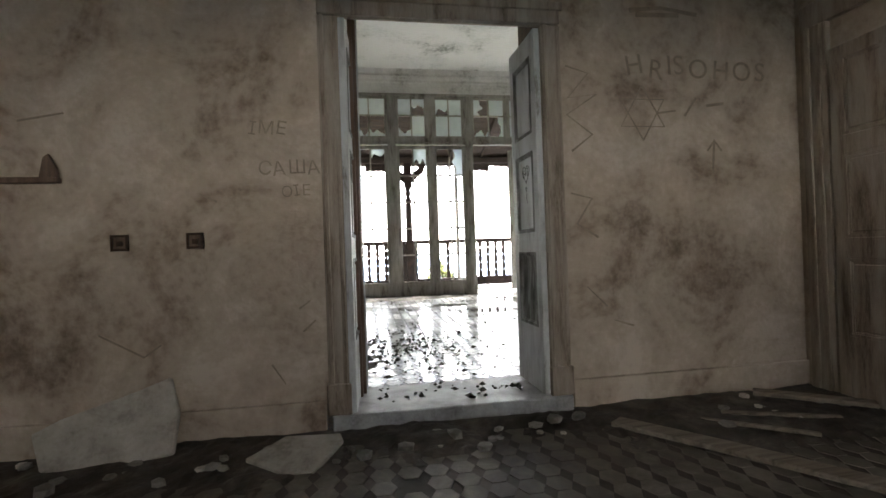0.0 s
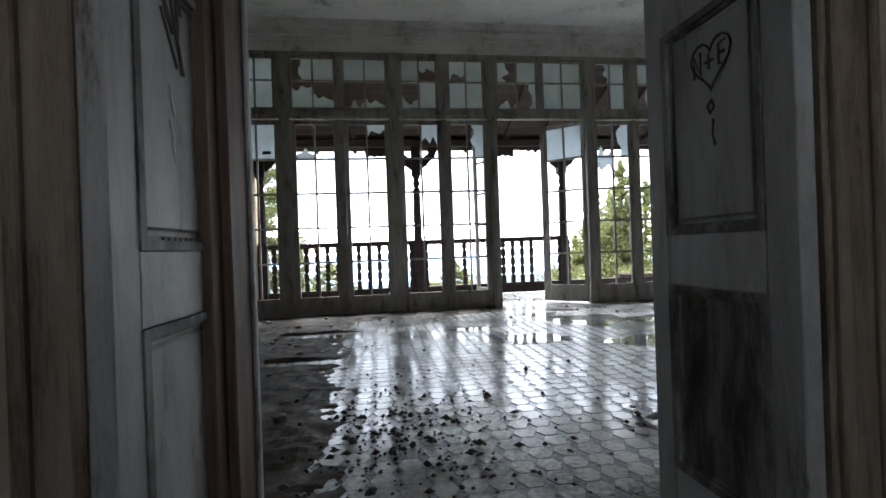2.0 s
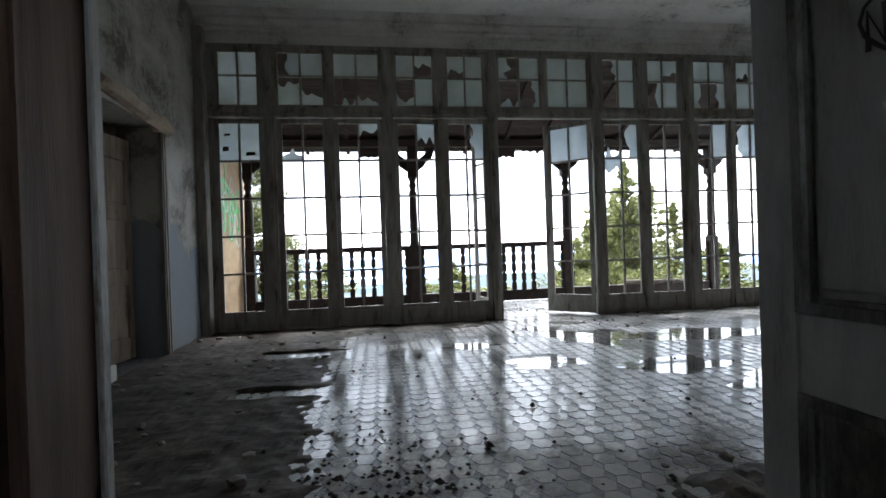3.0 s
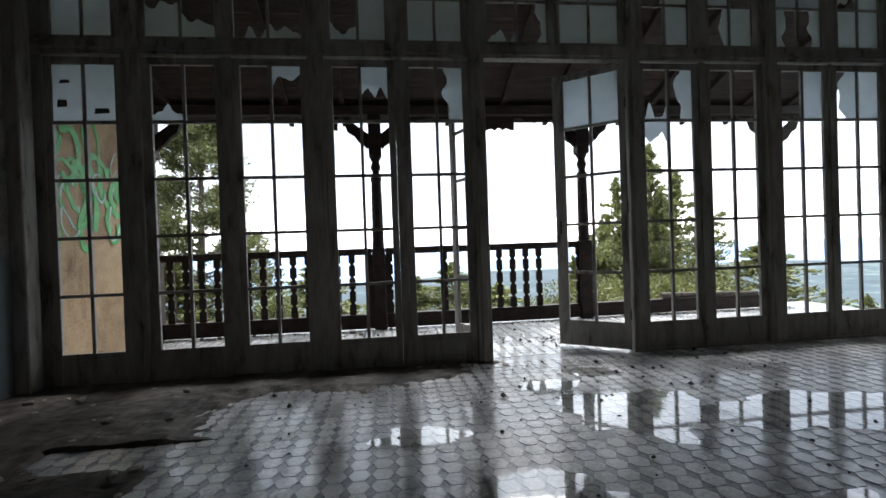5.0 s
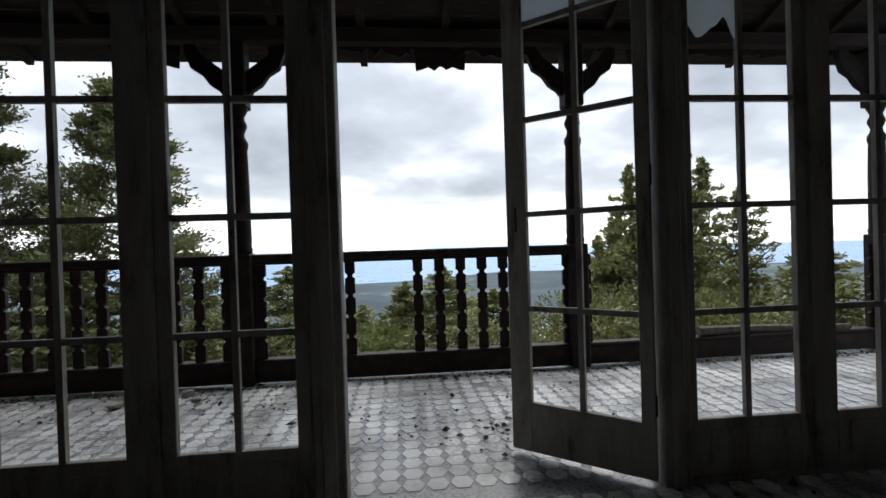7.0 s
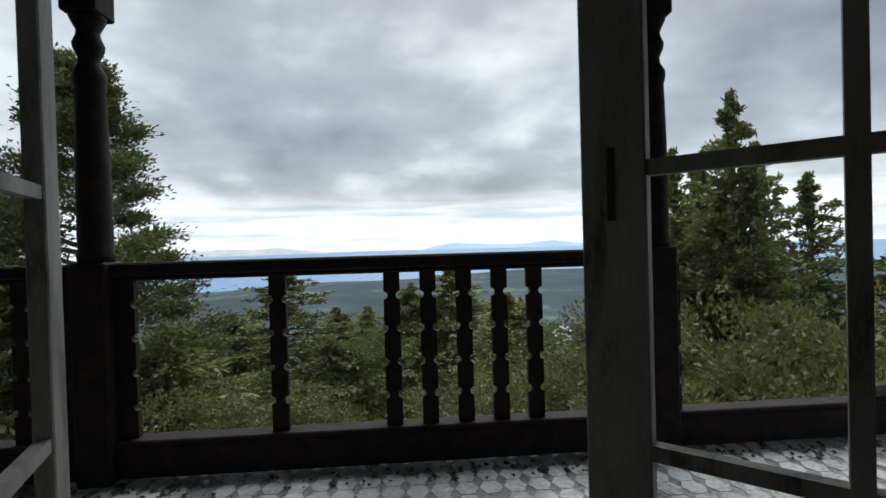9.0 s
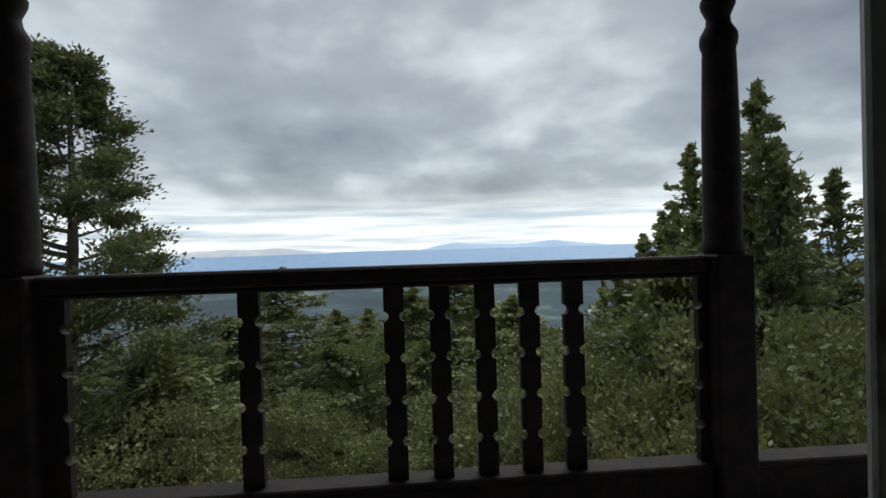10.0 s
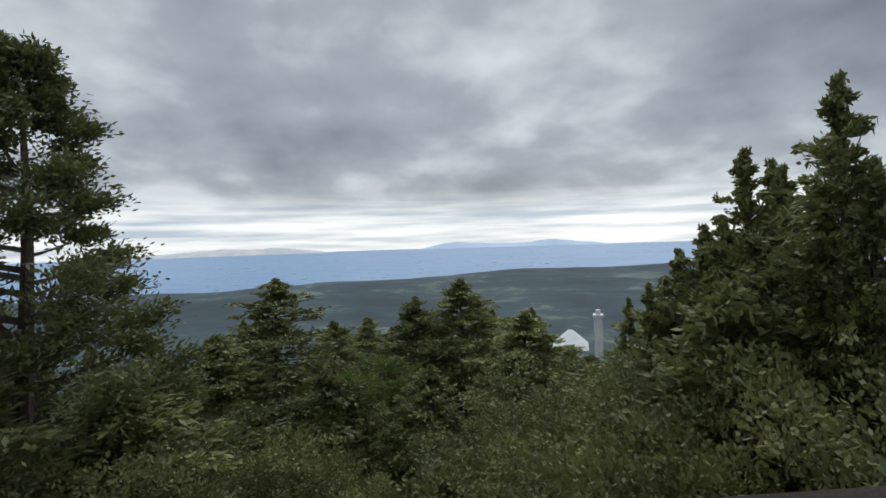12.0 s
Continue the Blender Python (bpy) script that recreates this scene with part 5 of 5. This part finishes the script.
def pine_tree(label, h, spread, seed, count):
    """A broad pine: leaning trunk, long rising boughs that fork, and dense flat pads of needles on every fork."""
    rng = np.random.default_rng(seed)
    t = thing("pine_tree", label, "tree")
    bm = bmesh.new()
    zs = np.linspace(0, h * 0.97, 12)
    tube(bm, [(0.12 * math.sin(z * 0.5 + seed), 0.1 * math.cos(z * 0.6), z) for z in zs], [max(0.02, 0.02 * h * (1 - z / h) ** 0.8) for z in zs], 8)
    part("trunk", bm, BARK, t)
    lb, C, D = bmesh.new(), [], []
    boughs = 78
    per = count // (boughs * 9)
    for i in range(boughs):
        f = 0.22 + 0.78 * ((i + rng.random()) / boughs) ** 0.9
        down = (1 - f) * h
        ln = min(spread * h, 0.35 + 0.46 * down) * rng.uniform(0.72, 1.08)
        az = i * 2.4 + rng.normal() * 0.35
        rise = 0.75 if f > 0.85 else 0.38
        steps = np.linspace(0, 1, 6)
        path = np.stack([ln * steps * math.cos(az), ln * steps * math.sin(az), f * h - ln * 0.25 + ln * rise * steps ** 1.4], axis=1)
        limb(lb, path.tolist(), 0.02 + 0.022 * ln)
        for j in range(9):
            u = rng.uniform(0.42, 1.0)
            root = np.array([np.interp(u, steps, path[:, c]) for c in range(3)])
            a2 = az + rng.normal(0, 0.9)
            reach = ln * rng.uniform(0.05, 0.32) * (1.3 - u)
            tip = root + (reach * math.cos(a2), reach * math.sin(a2), reach * rng.uniform(0.1, 0.7))
            if j % 3 == 0:
                limb(lb, [root.tolist(), ((root + tip) / 2).tolist(), tip.tolist()], 0.014)
            w = rng.uniform(0.16, 0.34) * (0.55 + 0.45 * min(1.0, ln / 2.5))
            c = tip + rng.normal(0, 1, (per, 3)) * (w, w, w * 0.5)
            C.append(c), D.append(np.array((math.cos(a2), math.sin(a2), 0.7)) + (c - tip) * 2.5)
    part("branchwork", lb, BARK, t)
    quads_object("crown", leaf_quads(np.concatenate(C), np.concatenate(D), rng, 0.16, 0.06, loose=0.85), PINE_GREEN, t)
    return t


def bushy(label, h, r, seed, count, mat=None, leaf=(0.085, 0.045), name="oak_tree"):
    """A round-headed tree: forked limbs that carry many leaf clumps over an uneven crown."""
    rng = np.random.default_rng(seed)
    t = thing(name, label, "tree")
    bm = bmesh.new()
    tube(bm, [(0, 0, 0), (0.05, 0.03, h * 0.25), (-0.03, 0.06, h * 0.5), (0.05, 0, h * 0.8)], [0.022 * h, 0.018 * h, 0.012 * h, 0.01])
    part("trunk", bm, BARK, t)
    lb = bmesh.new()
    C, D = [], []
    n = 120
    up = h * 0.42
    for i in range(n):
        az, el = i * 2.4 + rng.normal() * 0.3, math.asin(-0.55 + 1.53 * ((i + 0.5) / n))
        d = np.array((math.cos(az) * math.cos(el), math.sin(az) * math.cos(el), math.sin(el)))
        k = rng.uniform(0.62, 1.06)
        root = np.array((0, 0, h * 0.42))
        tip = np.array((0, 0, h * 0.55)) + d * (r * k, r * k, up * k)
        if i % 5 == 0:
            limb(lb, [root.tolist(), ((root + tip) / 2 + rng.normal(0, 0.1, 3)).tolist(), tip.tolist()], 0.03)
        m = count // n
        s = r * rng.uniform(0.10, 0.19)
        o = rng.normal(0, 1, (m, 3))
        o /= np.linalg.norm(o, axis=1, keepdims=True)
        c = tip + o * rng.uniform(0.45, 1.1, (m, 1)) ** 0.6 * (s, s, s * 0.75)
        C.append(c), D.append(o * 1.2 + d * 0.5 + (0, 0, 0.4))
    part("branchwork", lb, BARK, t)
    quads_object("crown", leaf_quads(np.concatenate(C), np.concatenate(D), rng, *leaf, loose=0.9), mat or BUSH_GREEN, t)
    return t


def plant(t, x, y, top, height, turn=0.0, wide=1.0):
    """Stands a tree so that its tip reaches the given level, with its foot in the ground."""
    g = ground_height(x, y)
    s = max(0.2, (top - g + 0.2) / height)
    t.matrix_world = Matrix.Translation((x, y, g - 0.2)) @ Matrix.Rotation(radians(turn), 4, "Z") @ Matrix.Diagonal((s * wide, s * wide, s, 1))


def forest():
    rng = random.Random(77)
    pine = pine_tree("tall dark pine with dense rounded needle pads", 16.0, 0.30, 1, 76000)
    plant(pine, -6.0, 19.9, 6.35, 16.0, 20)
    second = copy_thing(pine, Matrix())
    plant(second, -9.7, 18.6, 7.4, 16.0, 150)
    spire = conifer("slim dark cypress with a wispy leaning tip", 11.0, 3.0, 2, 18000, FIR_GREEN, clumpy=0.14, bare=0.06, droop=-0.25, power=0.82, leaf=(0.15, 0.055), lean=0.12, ragged=0.4, name="cypress_tree")
    plant(spire, 8.66, 16.0, 3.95, 11.0, 40, 0.85)
    firs = [("broad green fir with layered boughs", 10.5, 3.9, 3), ("full green fir with a pointed crown", 9.5, 3.5, 4), ("dense dark green bushy fir", 9.0, 3.7, 5)]
    made = [(conifer(l, h, r, s, 19000, FIR_GREEN, clumpy=0.2, bare=0.06, droop=0.2, power=0.66, leaf=(0.19, 0.07)), h, l) for l, h, r, s in firs]
    far = [(conifer(l, h, r, s, 4200, FIR_GREEN, clumpy=0.25, bare=0.05, droop=0.22, power=0.7, leaf=(0.36, 0.16)), h, l) for l, h, r, s in (("far green fir on the slope", 10.0, 3.6, 13), ("far dark fir on the slope", 9.0, 3.6, 14))]
    oaks = [("round-headed green tree with loose leaf clumps", 7.5, 3.0, 6, BUSH_GREEN), ("low spreading grey-green tree", 7.0, 3.2, 7, FIR_GREEN), ("light fresh-green young tree", 7.0, 2.0, 8, FRESH_GREEN)]
    round_ = [(bushy(l, h, r, s, 38000, m), h, l) for l, h, r, s, m in oaks]
    placed = set()

    def set_tree(kind, x, y, top, turn, wide=1.0):
        src, h, label = kind
        if label in placed:
            t = copy_thing(src, Matrix())
        else:
            t = src
            placed.add(label)
        plant(t, x, y, top, h, turn, wide)
        tagged(t, group="trees on the slope")

    stand = Vector((2.2, 9.29, 1.9))

    def at(bearing, dist):
        return stand.x + dist * math.sin(radians(bearing)), stand.y + dist * math.cos(radians(bearing))

    slim = (spire, 11.0, "slim dark cypress with a wispy leaning tip")
    placed.add(slim[2])
    # kind, bearing, distance, level of the tip, width
    plan = [(slim, 37.0, 10.6, 3.15, 0.75), (slim, 38.4, 11.4, 3.1, 0.7), (slim, 40.0, 11.0, 2.95, 0.75), (slim, 46.4, 9.0, 2.6, 0.75), (slim, 34.6, 11.2, 2.05, 0.8), (slim, 32.4, 12.0, 1.85, 0.85), (slim, 30.0, 13.0, 1.4, 0.85), (slim, 42.0, 9.6, 2.1, 0.9), (slim, 43.2, 13.6, 3.6, 0.9), (slim, 49.2, 12.6, 2.65, 0.9),
            (made[0], -15.7, 22, 0.36, 1.0), (made[1], 5.8, 20, 0.1, 0.9), (made[2], 0.3, 21, -0.66, 0.8), (made[1], -5.5, 30, -2.8, 0.9), (made[2], -21.9, 19, -1.4, 1.1), (made[0], -27.0, 17, -1.6, 1.1),
            (round_[2], -6.0, 15, -1.35, 0.8), (made[2], -10.5, 14, -1.9, 0.9), (made[0], 2.0, 13.5, -1.7, 0.8), (made[1], 13.5, 17, -0.75, 1.0), (round_[0], 16.5, 13, -2.0, 0.95),
            (round_[1], 21.5, 10.5, -0.75, 1.0), (slim, 27.2, 12.5, 0.5, 0.8), (made[2], 35.0, 9.0, 0.8, 0.8), (made[2], 36.0, 12.5, 1.5, 0.9),
            (made[2], 32.0, 14.5, 0.6, 1.0), (round_[0], 30.0, 8.2, -0.4, 0.9), (round_[1], 40.0, 7.0, 0.5, 0.8), (round_[0], 47.0, 7.2, 0.9, 0.8), (round_[1], 54.0, 8.0, 0.4, 0.8), (made[0], 57.0, 12.0, 0.9, 0.9),
            (round_[1], -21.0, 11.0, -2.0, 0.9), (made[2], -31.0, 11.5, -0.9, 1.0), (round_[0], -36.0, 9.0, -1.0, 0.9), (made[0], -44.0, 12.0, 1.0, 1.0), (round_[0], -14.0, 11.5, -2.4, 0.9), (round_[0], 9.5, 11.0, -2.6, 0.9), (round_[1], -4.0, 9.5, -3.2, 0.9), (made[2], 3.5, 9.5, -3.0, 0.6), (slim, 25.0, 14.5, -0.1, 0.75),
            (made[2], 12.0, 24.0, -2.9, 0.8), (made[1], 18.6, 20.0, -2.7, 0.7), (made[2], 15.6, 19.0, -2.1, 0.7), (made[0], 34.0, 28.0, -2.3, 1.0), (made[1], -9.5, 26.0, -2.3, 1.0), (made[2], 8.5, 30.0, -2.8, 1.0), (made[2], 21.0, 27.0, -4.6, 1.0)]
    for kind, b, d, top, wide in plan:
        x, y = at(b, d)
        set_tree(kind, x, y, top + rng.uniform(-0.1, 0.1), rng.uniform(0, 360), wide * (1.42 if kind in made else 1.0 if kind is slim else 1.15))
    for k in range(36):
        b, d = rng.uniform(-48, 58), rng.uniform(26, 75)
        x, y = at(b, d)
        if 15 < b < 25 and d > 30:
            continue
        set_tree(rng.choice(far), x, y, 1.9 - d * math.tan(radians(rng.uniform(8.2, 10.5) - (1.5 if b > 28 else 0))), rng.uniform(0, 360), 1.0)


forest()


def far_house():
    h = thing("house", "far white house with a pale hipped roof and chimney", "house", (23.4, 71.3, -19.6), -20)
    boxes("wall", WHITE_ROOF, h, (-2.2, 1.8, -2.4, 2.4, 0, 7.0))
    bm = bmesh.new()
    pts = [(-2.5, -2.7, 7.0), (2.1, -2.7, 7.0), (2.1, 2.7, 7.0), (-2.5, 2.7, 7.0), (-0.5, 0, 9.2), (0.1, 0, 9.2)]
    v = [bm.verts.new(p) for p in pts]
    for f in ((0, 1, 5, 4), (2, 3, 4, 5), (1, 2, 5), (3, 0, 4), (3, 2, 1, 0)):
        bm.faces.new([v[i] for i in f])
    roof = part("roof", bm, WHITE_ROOF, h)
    for s in (-1.3, 0.9):
        boxes("window", LITTER, h, (s - 0.4, s + 0.4, -2.43, -2.4, 4.6, 6.0))
    tower = boxes("tower", WHITE_ROOF, h, (2.9, 3.9, -0.6, 0.6, 5.0, 11.0), (2.75, 4.05, -0.75, 0.75, 11.0, 11.3), (3.1, 3.7, -0.35, 0.35, 11.3, 11.9), label="white square chimney tower")
    return h


far_house()

# ---------------------------------------------------------------- floor tiles
PITCH = 0.142


def hex_outline(k=0.94):
    h = PITCH * 0.5 * k
    return [(h, 0), (h * 0.52, h), (-h * 0.52, h), (-h, 0), (-h * 0.52, -h), (h * 0.52, -h)]


def tile_mesh(mat):
    bm = bmesh.new()
    top, low = [], []
    for (x, y), (u, w) in zip(hex_outline(0.955), hex_outline(0.975)):
        top.append(bm.verts.new((x, y, 0)))
        low.append(bm.verts.new((u, w, -0.0035)))
    bm.faces.new(top)
    for i in range(6):
        bm.faces.new((low[i], low[(i + 1) % 6], top[(i + 1) % 6], top[i]))
    me = bpy.data.meshes.new("tile")
    bm.to_mesh(me)
    bm.free()
    me.materials.append(mat)
    return me


def tiles(floor_name, x0, x1, y0, y1, z, near, skip=None, seed=1, mat=None):
    """Hexagonal tiles in a square lattice. near: the stretch whose tiles are objects of their own."""
    floor = bpy.data.objects[floor_name]
    me, rng = tile_mesh(mat or TILE), random.Random(seed)
    v0 = [tuple(v.co) for v in me.vertices]
    f0 = [tuple(p.vertices) for p in me.polygons]
    verts, faces, single = [], [], 0
    j = 0
    y = y0
    while y < y1:
        x = x0
        while x < x1:
            if not (skip and skip(x, y)) and rng.random() > 0.006:
                dz, rx, ry = rng.uniform(-0.0008, 0.0008), rng.gauss(0, 0.005), rng.gauss(0, 0.005)
                if near and near[0] < x < near[1] and near[2] < y < near[3] and single < 290:
                    ob = new("tile", me)
                    ob.parent = floor
                    ob.matrix_world = Matrix.Translation((x, y, z + dz)) @ Euler((rx, ry, 0)).to_matrix().to_4x4()
                    single += 1
                else:
                    b = len(verts)
                    verts += [(x + p[0], y + p[1], z + dz + p[2] + p[0] * -ry + p[1] * rx) for p in v0]
                    faces += [tuple(b + i for i in f) for f in f0]
            x += PITCH
        y += PITCH
    rest = bpy.data.meshes.new("tiling")
    rest.from_pydata(verts, [], faces)
    rest.materials.append(mat or TILE)
    ob = new("tiling", rest)
    ob.parent = floor
    tagged(ob, "worn pale hexagonal tiles", kind="stuff")


def under_earth(x, y):
    return hall_mask(x, y) > 0.3


tiles("floor_hall", X0 + 0.07, X1 - 0.05, 0.56, G - 0.02, 0.0, (-0.7, 1.25, 0.9, 3.3), under_earth, 1)
tiles("floor_balcony", X0 + 0.25, X1 - 0.05, G + 0.19, 10.65, 0.0, (1.6, 3.5, 7.7, 9.4), None, 2)
tiles("floor_room", X0 + 0.07, XE - 0.05, -3.3, -0.17, AF, (-0.9, 1.2, -1.7, -0.35), None, 3, TILE_DIRTY)
